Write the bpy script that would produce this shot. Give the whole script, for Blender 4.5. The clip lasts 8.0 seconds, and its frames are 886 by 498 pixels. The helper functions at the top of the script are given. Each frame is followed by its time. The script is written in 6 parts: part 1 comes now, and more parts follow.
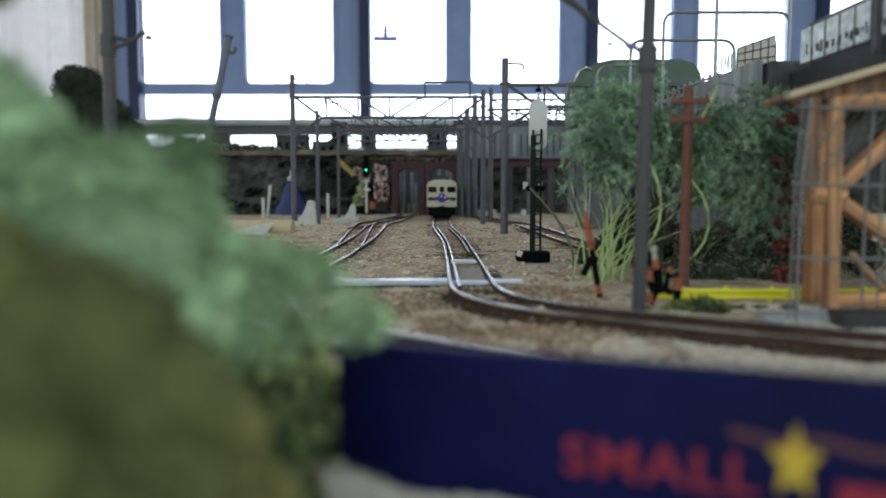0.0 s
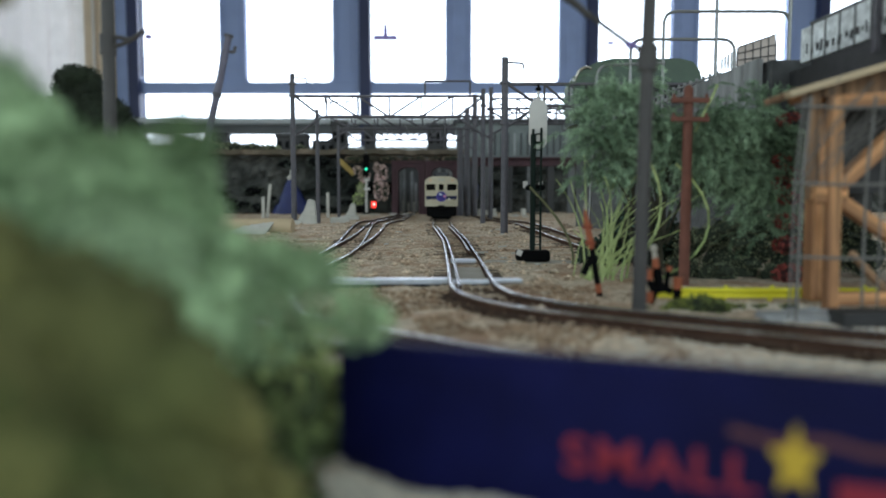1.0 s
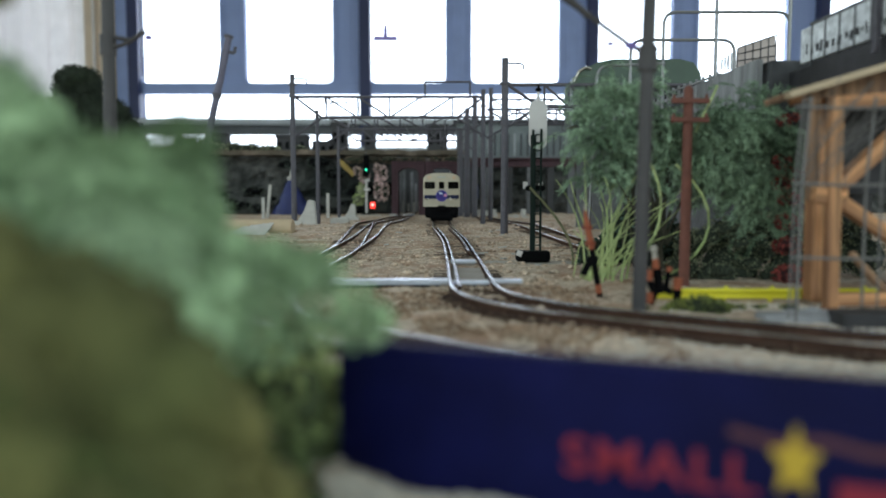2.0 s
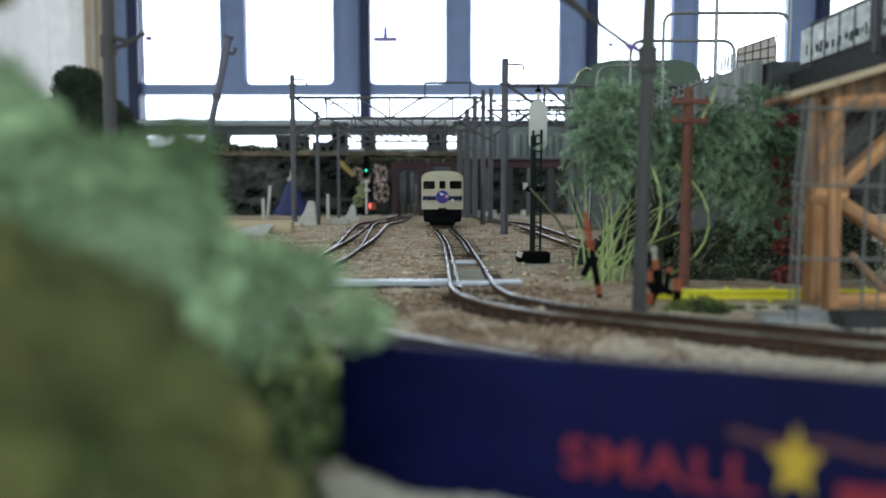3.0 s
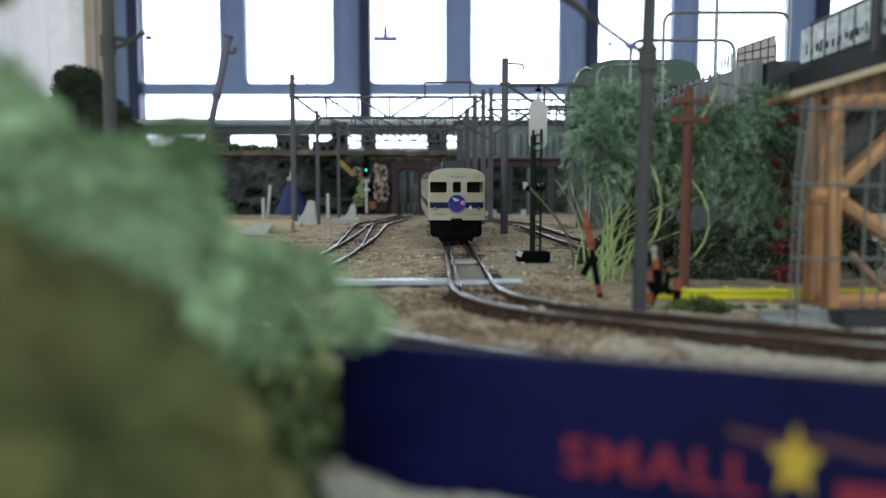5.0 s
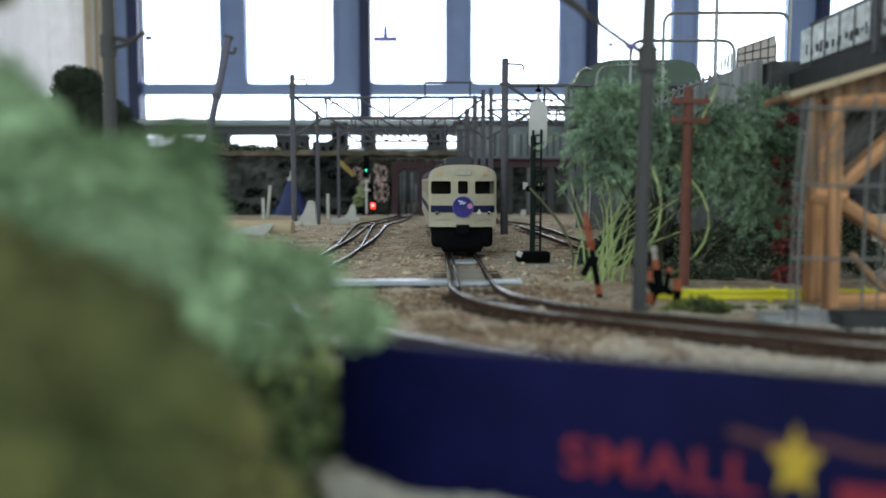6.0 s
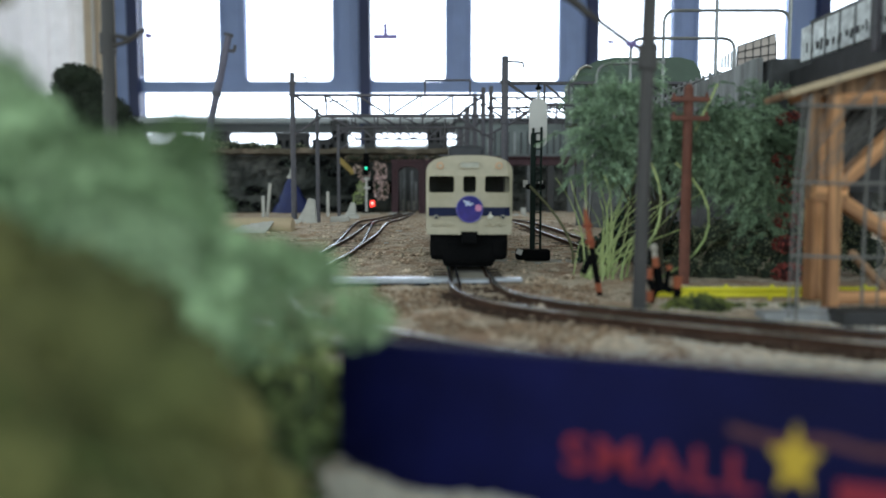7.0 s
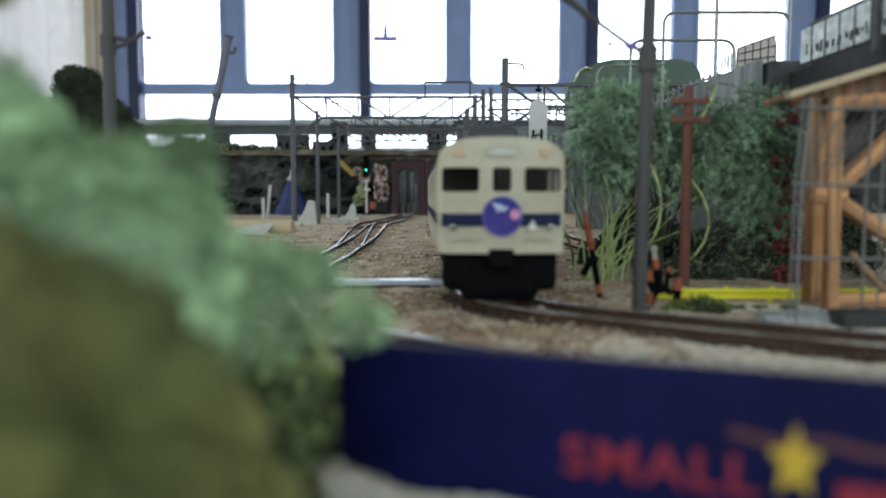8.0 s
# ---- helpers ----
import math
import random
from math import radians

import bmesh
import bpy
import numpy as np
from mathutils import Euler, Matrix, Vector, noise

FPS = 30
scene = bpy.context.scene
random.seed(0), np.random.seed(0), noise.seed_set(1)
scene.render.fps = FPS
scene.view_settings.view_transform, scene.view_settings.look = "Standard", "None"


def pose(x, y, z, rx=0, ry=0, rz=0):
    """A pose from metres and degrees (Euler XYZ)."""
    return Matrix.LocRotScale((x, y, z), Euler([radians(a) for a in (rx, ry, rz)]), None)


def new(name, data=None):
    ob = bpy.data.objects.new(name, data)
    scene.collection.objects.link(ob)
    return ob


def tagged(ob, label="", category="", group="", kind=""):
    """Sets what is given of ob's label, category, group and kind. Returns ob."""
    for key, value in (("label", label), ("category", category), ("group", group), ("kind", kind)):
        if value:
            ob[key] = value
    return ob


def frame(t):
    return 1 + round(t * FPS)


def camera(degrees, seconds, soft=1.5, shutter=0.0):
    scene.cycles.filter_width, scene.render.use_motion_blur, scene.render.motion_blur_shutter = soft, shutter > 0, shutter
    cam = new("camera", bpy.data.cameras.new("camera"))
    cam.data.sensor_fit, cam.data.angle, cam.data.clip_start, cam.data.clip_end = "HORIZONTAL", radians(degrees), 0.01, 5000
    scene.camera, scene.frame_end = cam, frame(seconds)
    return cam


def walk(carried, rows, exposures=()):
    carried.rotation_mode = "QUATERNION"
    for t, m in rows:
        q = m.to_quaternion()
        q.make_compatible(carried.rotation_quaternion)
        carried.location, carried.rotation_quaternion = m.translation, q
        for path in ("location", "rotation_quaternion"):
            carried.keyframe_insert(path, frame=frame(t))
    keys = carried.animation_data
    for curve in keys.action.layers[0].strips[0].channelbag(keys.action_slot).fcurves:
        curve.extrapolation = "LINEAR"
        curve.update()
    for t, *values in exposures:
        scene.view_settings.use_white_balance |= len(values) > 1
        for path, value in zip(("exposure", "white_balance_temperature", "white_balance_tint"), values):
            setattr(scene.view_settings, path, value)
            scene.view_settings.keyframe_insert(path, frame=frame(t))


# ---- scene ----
MM = 0.001
EYE_HEIGHT, TILT, PX = 0.034, 4.43, 0.0439


def camera_pose(nod):
    return pose(0, 0, EYE_HEIGHT, 90 - TILT + nod * PX, 0, 0)


# ---- camera: stands on the layout, trembling a little as trains pass ----
cam = camera(62, 8.0)
cam.data.dof.use_dof = True
cam.data.dof.focus_distance = 0.48
cam.data.dof.aperture_fstop = 10
walk(cam, [(t, camera_pose(n)) for t, n in (
    (0.0, 0), (0.5, 0), (1.0, -1.5), (1.5, -1.3), (2.2, 0), (3.0, 1), (3.5, 1), (4.0, 1), (4.5, 0), (5.2, 0.2),
    (6.0, 0.6), (6.5, -2.5), (7.0, -3.2), (7.5, -2), (8.0, 0))],
     exposures=[(t, e, 6180, 10) for t, e in ((0.0, 0.05), (0.5, 0.04), (1.0, -0.03), (1.5, 0.05), (2.2, 0.08), (3.5, 0.08), (4.5, 0.07), (6.0, 0.06), (6.5, -0.05), (7.0, 0.06), (7.5, 0.2), (8.0, 0.17))])

# ---- light ----
world = bpy.data.worlds.new("world")
scene.world = world
world.use_nodes = True
sky = world.node_tree.nodes.new("ShaderNodeTexSky")
sky.sky_type, sky.sun_disc = "NISHITA", False
sky.sun_elevation, sky.sun_rotation = radians(40), radians(200)
world.node_tree.links.new(sky.outputs[0], world.node_tree.nodes["Background"].inputs[0])
world.node_tree.nodes["Background"].inputs[1].default_value = 0.12


def unseen_fill_light(x, y, z, w, h, watts, turn, tint=(1, 1, 1)):
    data = bpy.data.lights.new("unseen_fill_light", "AREA")
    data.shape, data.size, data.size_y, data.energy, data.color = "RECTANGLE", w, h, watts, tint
    ob = new("unseen_fill_light", data)
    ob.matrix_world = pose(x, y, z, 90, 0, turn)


# fill lamps added in unseen windows behind the camera and in side walls
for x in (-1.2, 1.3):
    unseen_fill_light(x, -2.42, 0.9, 1.9, 1.6, 21.5, 0, (0.84, 1, 0.97))
unseen_fill_light(3.38, 0.2, 0.95, 2.2, 1.4, 28, 90, (0.84, 1, 0.98))
unseen_fill_light(-3.38, 0.2, 0.95, 2.2, 1.4, 28, -90, (0.84, 1, 0.98))

# ---- materials ----


def material(name, color, rough=0.6, metal=0.0, vary=0.25, scale=300, bump=0.2, second=None, spots=0.5, by_object=0.0, by_island=0.0, gloss=0.5, stretch=(1, 1, 1)):
    """Colour that varies at two scales, with grain in relief. scale: grains per metre."""
    m = bpy.data.materials.new(name)
    m.use_nodes = True
    nt = m.node_tree
    n, ln = nt.nodes, nt.links
    b = n["Principled BSDF"]
    b.inputs["Roughness"].default_value, b.inputs["Metallic"].default_value = rough, metal
    b.inputs["Specular IOR Level"].default_value = gloss
    co = n.new("ShaderNodeTexCoord")
    fine, broad = n.new("ShaderNodeTexNoise"), n.new("ShaderNodeTexNoise")
    fine.inputs["Scale"].default_value, fine.inputs["Detail"].default_value = scale, 5
    broad.inputs["Scale"].default_value, broad.inputs["Detail"].default_value = scale * 0.13, 3
    mp = n.new("ShaderNodeMapping")
    mp.inputs["Scale"].default_value = stretch
    ln.new(co.outputs["Object"], mp.inputs["Vector"])
    for t in (fine, broad):
        ln.new(mp.outputs[0], t.inputs["Vector"])
    ramp = n.new("ShaderNodeValToRGB")
    dark = tuple(c * (1 - vary) for c in color)
    light = tuple(min(1, c * (1 + vary)) for c in color)
    ramp.color_ramp.elements[0].position, ramp.color_ramp.elements[1].position = 0.3, 0.7
    ramp.color_ramp.elements[0].color, ramp.color_ramp.elements[1].color = (*dark, 1), (*light, 1)
    ln.new(fine.outputs["Fac"], ramp.inputs[0])
    col = ramp.outputs[0]
    mix = n.new("ShaderNodeMix")
    mix.data_type = "RGBA"
    other = second or tuple(c * (1 - vary * 0.8) for c in color)
    mix.inputs["B"].default_value = (*other, 1)
    fac = n.new("ShaderNodeMapRange")
    fac.inputs["From Min"].default_value, fac.inputs["From Max"].default_value = 1 - spots - 0.12, 1 - spots + 0.15
    ln.new(broad.outputs["Fac"], fac.inputs["Value"])
    ln.new(fac.outputs[0], mix.inputs["Factor"])
    ln.new(col, mix.inputs["A"])
    col = mix.outputs["Result"]
    if by_object or by_island:
        hsv = n.new("ShaderNodeHueSaturation")
        mr = n.new("ShaderNodeMapRange")
        k = by_object or by_island
        mr.inputs["To Min"].default_value, mr.inputs["To Max"].default_value = 1 - k, 1 + k
        src = n.new("ShaderNodeObjectInfo").outputs["Random"] if by_object else n.new("ShaderNodeNewGeometry").outputs["Random Per Island"]
        ln.new(src, mr.inputs["Value"])
        ln.new(mr.outputs[0], hsv.inputs["Value"])
        ln.new(col, hsv.inputs["Color"])
        col = hsv.outputs[0]
    ln.new(col, b.inputs["Base Color"])
    if bump:
        bp = n.new("ShaderNodeBump")
        bp.inputs["Strength"].default_value, bp.inputs["Distance"].default_value = bump, 0.3 / scale
        ln.new(fine.outputs["Fac"], bp.inputs["Height"])
        ln.new(bp.outputs[0], b.inputs["Normal"])
    return m


def glow(name, color, strength):
    m = bpy.data.materials.new(name)
    m.use_nodes = True
    b = m.node_tree.nodes["Principled BSDF"]
    b.inputs["Base Color"].default_value = (*color, 1)
    b.inputs["Emission Color"].default_value, b.inputs["Emission Strength"].default_value = (*color, 1), strength
    return m


def clear_glass(name, tint, rough=0.05):
    m = bpy.data.materials.new(name)
    m.use_nodes = True
    b = m.node_tree.nodes["Principled BSDF"]
    b.inputs["Base Color"].default_value, b.inputs["Roughness"].default_value = (*tint, 1), rough
    b.inputs["Transmission Weight"].default_value, b.inputs["IOR"].default_value = 1.0, 1.1
    return m


SAND = material("sand", (0.58, 0.47, 0.36), 0.95, 0, 0.4, 330, 0.8, (0.36, 0.205, 0.125), 0.43, gloss=0.2)
BALLAST = material("ballast", (0.58, 0.47, 0.36), 0.9, 0, 0.3, 900, 0.5, (0.36, 0.235, 0.155), 0.45, 0, 0.42, gloss=0.2)
PALE_SAND = material("pale_grit", (0.72, 0.66, 0.57), 0.95, 0, 0.2, 500, 0.3, (0.50, 0.43, 0.34), 0.35, 0, 0.3)
ROADBED = material("roadbed", (0.05, 0.03, 0.021), 0.95, 0, 0.4, 500, 0.8, (0.09, 0.055, 0.038), 0.4, gloss=0.1)
STEEL = material("rail_steel", (0.92, 0.93, 0.96), 0.22, 1.0, 0.25, 330, 0.4, (0.16, 0.14, 0.13), 0.42)
RUST = material("rail_rust", (0.07, 0.036, 0.024), 0.85, 0, 0.35, 700, 0.4, gloss=0.15)
WOOD_TIE = material("sleeper_wood", (0.10, 0.07, 0.05), 0.85, 0, 0.35, 500, 0.5, None, 0.5, 0.3)
PLANK = material("grey_plank", (0.66, 0.69, 0.76), 0.3, 0.45, 0.2, 300, 0.2)
CONCRETE = material("concrete", (0.42, 0.38, 0.32), 0.85, 0, 0.2, 500, 0.4)
POLE = material("pole_grey", (0.09, 0.083, 0.097), 0.55, 0.2, 0.25, 500, 0.15)
POLE_NEAR = material("pole_near_grey", (0.058, 0.052, 0.051), 0.6, 0.1, 0.15, 300, 0.1)
WIRE = material("wire_grey", (0.26, 0.26, 0.26), 0.45, 0.5, 0.2, 400, 0)
CREAM = material("cream_paint", (0.455, 0.40, 0.29), 0.45, 0, 0.07, 250, 0.05, (0.42, 0.365, 0.255), 0.3)
NAVY = material("navy_paint", (0.006, 0.011, 0.05), 0.5, 0, 0.15, 250, 0.03, gloss=0.2)
BLACK = material("matt_black", (0.0045, 0.0045, 0.005), 0.8, 0, 0.3, 400, 0.2, gloss=0.06)
ROOF_GREY = material("roof_grey", (0.04, 0.04, 0.047), 0.6, 0, 0.2, 300, 0.1)
GLASS = clear_glass("train_glass", (0.55, 0.56, 0.56))
INSIDE = material("train_inside", (0.05, 0.045, 0.04), 0.8, 0, 0.3, 200, 0)
BADGE = material("badge_blue", (0.028, 0.026, 0.21), 0.45, 0, 0.3, 350, 0, (0.10, 0.05, 0.24), 0.45, gloss=0.25)
BADGE_WHITE = material("badge_white", (0.62, 0.66, 0.85), 0.4, 0, 0.1, 300, 0)
BADGE_PINK = material("badge_pink", (0.65, 0.25, 0.42), 0.4, 0, 0.15, 300, 0)
CHROME = material("lamp_chrome", (0.7, 0.68, 0.62), 0.2, 0.9, 0.1, 300, 0)
LAMP_RING = material("lamp_ring", (0.65, 0.36, 0.2), 0.4, 0, 0.15, 300, 0)
DEST = material("destination_glass", (0.48, 0.47, 0.40), 0.25, 0, 0.1, 300, 0)

# ---- building helpers (millimetres) ----


def box(bm, c, s, rot=(0, 0, 0), bevel=0.0):
    m = Matrix.Translation(Vector(c)) @ Euler([radians(a) for a in rot]).to_matrix().to_4x4() @ Matrix.Diagonal((*s, 1))
    r = bmesh.ops.create_cube(bm, size=1, matrix=m)
    if bevel:
        es = list({e for v in r["verts"] for e in v.link_edges})
        bmesh.ops.bevel(bm, geom=es, offset=bevel, segments=2, affect="EDGES", profile=0.5)


def rod(bm, a, b, r0, r1=None, n=10):
    a, b = Vector(a), Vector(b)
    d = b - a
    m = Matrix.Translation((a + b) / 2) @ d.to_track_quat("Z", "Y").to_matrix().to_4x4()
    bmesh.ops.create_cone(bm, cap_ends=True, segments=n, radius1=r0, radius2=r0 if r1 is None else r1, depth=d.length, matrix=m)


def tube(bm, pts, r, n=6):
    for a, b in zip(pts, pts[1:]):
        rod(bm, a, b, r, r, n)


def ball(bm, c, r, s=(1, 1, 1), sub=2):
    bmesh.ops.create_icosphere(bm, subdivisions=sub, radius=r, matrix=Matrix.Translation(Vector(c)) @ Matrix.Diagonal((*s, 1)))


def sheet(bm, outer, holes, depth, place):
    """A flat panel with holes and thickness; outer and holes are lists of (u, v), place maps (u, v, w) into the thing."""
    es = []
    for loop in (outer, *holes):
        vs = [bm.verts.new((u, v, 0)) for u, v in loop]
        es += [bm.edges.new((vs[i], vs[(i + 1) % len(vs)])) for i in range(len(vs))]
    r = bmesh.ops.triangle_fill(bm, edges=es, use_beauty=True)
    fs = [g for g in r["geom"] if isinstance(g, bmesh.types.BMFace)]
    ex = bmesh.ops.extrude_face_region(bm, geom=fs)
    top = [g for g in ex["geom"] if isinstance(g, bmesh.types.BMVert)]
    bmesh.ops.translate(bm, verts=top, vec=(0, 0, depth))
    for v in bm.verts:
        v.co = Vector(place(*v.co))
    bmesh.ops.recalc_face_normals(bm, faces=bm.faces[:])


def round_rect(u0, v0, u1, v1, r, n=4):
    out = []
    for cu, cv, a in ((u1 - r, v1 - r, 0), (u0 + r, v1 - r, 90), (u0 + r, v0 + r, 180), (u1 - r, v0 + r, 270)):
        out += [(cu + r * math.cos(radians(a + 90 * i / n)), cv + r * math.sin(radians(a + 90 * i / n))) for i in range(n + 1)]
    return out


def mesh_of(name, bm, mats, smooth=False):
    bmesh.ops.scale(bm, vec=(MM, MM, MM), verts=bm.verts[:])
    me = bpy.data.meshes.new(name)
    bm.to_mesh(me)
    bm.free()
    for m in mats if isinstance(mats, (list, tuple)) else [mats]:
        me.materials.append(m)
    if smooth:
        me.polygons.foreach_set("use_smooth", [True] * len(me.polygons))
    return me


def part(name, bm, mats, parent, label="", smooth=False):
    ob = new(name, mesh_of(name, bm, mats, smooth))
    ob.parent = parent
    return tagged(ob, label)


def thing(name, at, label, category, group="", kind="", turn=0):
    ob = new(name)
    ob.empty_display_size = 0.01
    ob.matrix_basis = pose(at[0] * MM, at[1] * MM, at[2] * MM, 0, 0, turn)
    return tagged(ob, label, category, group, kind)


def solid(name, bm, mats, label, category, group="", kind="", at=(0, 0, 0), smooth=False, turn=0):
    ob = new(name, mesh_of(name, bm, mats, smooth))
    ob.matrix_basis = pose(at[0] * MM, at[1] * MM, at[2] * MM, 0, 0, turn)
    return tagged(ob, label, category, group, kind)


def spline(pts, step=4.0):
    """Catmull-Rom through plan points."""
    out = []
    p = [2 * Vector(pts[0]) - Vector(pts[1]), *map(Vector, pts), 2 * Vector(pts[-1]) - Vector(pts[-2])]
    for i in range(1, len(p) - 2):
        k = max(1, int((p[i + 1] - p[i]).length / step))
        for j in range(k):
            t = j / k
            out.append(0.5 * ((2 * p[i]) + (p[i + 1] - p[i - 1]) * t + (2 * p[i - 1] - 5 * p[i] + 4 * p[i + 1] - p[i + 2]) * t * t
                              + (3 * p[i] - p[i - 1] - 3 * p[i + 1] + p[i + 2]) * t ** 3))
    out.append(p[-2])
    return out


def rail_z(y):
    return 4.4 * math.exp(-((y - 690) / 150) ** 2)


def ground_z(x, y):
    side = math.exp(-(max(0, abs(x) - 110) / 90) ** 2)
    z = -3.0 + rail_z(y) * side
    z -= 1.9 * min(1, max(0, (98 - y) / 5)) * min(1, max(0, (95 - x) / 10))    # hollow before the sign board
    z += 0.5 * noise.noise((x * 0.55, y * 0.55, 11)) + 1.1 * noise.noise((x * 0.02, y * 0.02, 0)) + 0.5 * noise.noise((x * 0.09, y * 0.09, 3)) + 0.35 * noise.noise((x * 0.3, y * 0.3, 7))
    return z


def sweep(bm, line, profile, zf):
    """profile: closed (across, up) outline, swept along plan points."""
    rings = []
    for i, q in enumerate(line):
        d = (line[min(i + 1, len(line) - 1)] - line[max(i - 1, 0)]).normalized()
        side = Vector((d.y, -d.x))
        rings.append([bm.verts.new((q.x + side.x * u, q.y + side.y * u, zf(q.y) + v)) for u, v in profile])
    n = len(profile)
    for a, b in zip(rings, rings[1:]):
        for j in range(n):
            bm.faces.new((a[j], a[(j + 1) % n], b[(j + 1) % n], b[j]))
    bm.faces.new(rings[0][::-1])
    bm.faces.new(rings[-1])
    bmesh.ops.recalc_face_normals(bm, faces=bm.faces[:])


# ---- room ----
WALL = material("room_wall", (0.62, 0.60, 0.56), 0.8, 0, 0.06, 6, 0.05)
WALL_LOW = material("room_wall_low", (0.12, 0.125, 0.13), 0.8, 0, 0.1, 6, 0.05)
BEIGE = material("beige_pillar", (0.66, 0.53, 0.40), 0.7, 0, 0.06, 10, 0.05)
CURTAIN = material("curtain", (0.86, 0.83, 0.83), 0.9, 0, 0.08, 8, 0.05)
_nt = CURTAIN.node_tree
_thin = _nt.nodes.new("ShaderNodeBsdfTranslucent")
_thin.inputs[0].default_value = (0.86, 0.82, 0.82, 1)
_mix = _nt.nodes.new("ShaderNodeMixShader")
_mix.inputs[0].default_value = 0.13
_nt.links.new(_nt.nodes["Principled BSDF"].outputs[0], _mix.inputs[1])
_nt.links.new(_thin.outputs[0], _mix.inputs[2])
_nt.links.new(_mix.outputs[0], _nt.nodes["Material Output"].inputs[0])
# the frames' blue takes in the haze of flare around the bright panes
FRAME_BLUE = material("window_frame_flare_blue", (0.28, 0.36, 0.63), 0.5, 0, 0.08, 12, 0.02)
MULLION = material("dark_mullion", (0.013, 0.022, 0.088), 0.5, 0, 0.1, 12, 0.02)
SILL = material("sill_paint", (0.45, 0.48, 0.50), 0.5, 0, 0.06, 12, 0.02)
FLOOR = material("floor_lino", (0.25, 0.23, 0.20), 0.5, 0, 0.15, 10, 0.05)
DAYLIGHT = glow("outdoor_brightness", (0.89, 0.95, 1.0), 3.3)
PANE = clear_glass("window_glass", (0.97, 0.98, 1.0), 0.02)


def plain(name, c, s, mat, label="", kind="structure", category="wall"):
    bm = bmesh.new()
    box(bm, c, s)
    return solid(name, bm, mat, label or "plain painted wall of the exhibition room", category, "", kind)


def room():
    plain("floor", (0, 1000, -950), (7000, 8000, 100), FLOOR, "worn brown linoleum floor of the room", category="floor")
    plain("ceiling", (0, 1000, 1950), (7000, 8000, 100), WALL, "white plaster ceiling of the room", category="ceiling")
    # unseen side walls, each opening added to hold a fill lamp
    for nm, x in (("wall_west", -3500), ("wall_east", 3400)):
        bm = bmesh.new()
        sheet(bm, [(-2500, -900), (4600, -900), (4600, 1900), (-2500, 1900)], [[(-950, 200), (1350, 200), (1350, 1700), (-950, 1700)]], 100, lambda u, v, w: (x + w, u, v))
        solid(nm, bm, WALL, "unseen plain wall with an opening added for a fill lamp", "wall", "", "structure")
    # unseen wall behind the camera, its two window openings added for the fill lamps
    bm = bmesh.new()
    sheet(bm, [(-3500, -900), (3500, -900), (3500, 1900), (-3500, 1900)],
          [[(-2200, 50), (-200, 50), (-200, 1750), (-2200, 1750)], [(300, 50), (2300, 50), (2300, 1750), (300, 1750)]], 100,
          lambda u, v, w: (u, -2500 + w, v))
    solid("wall_south", bm, WALL, "unseen plain wall with two openings added for fill lamps", "wall", "", "structure")
    # far wall: low solid part and the window band above it
    plain("wall_north", (0, 4560, -330), (6900, 120, 1200), WALL_LOW, "grey painted wall under a band of windows")
    plain("wall_north_top", (0, 4560, 1725), (6900, 120, 350), WALL)
    bm = bmesh.new()
    n = 160
    rows = [[bm.verts.new((-3380 + i * 8.5, 4390 + 16 * math.sin(i * 0.42) + 9 * math.sin(i * 0.17 + 1), z)) for i in range(n)] for z in (-880, 1880)]
    for i in range(n - 1):
        bm.faces.new((rows[0][i], rows[0][i + 1], rows[1][i + 1], rows[1][i]))
    solid("curtain", bm, CURTAIN, "white curtain hanging in folds beside the windows", "curtain", smooth=True)
    plain("pillar", (-2030, 4450, 600), (150, 90, 2500), BEIGE, "beige painted pillar at the end of the windows", category="pillar")


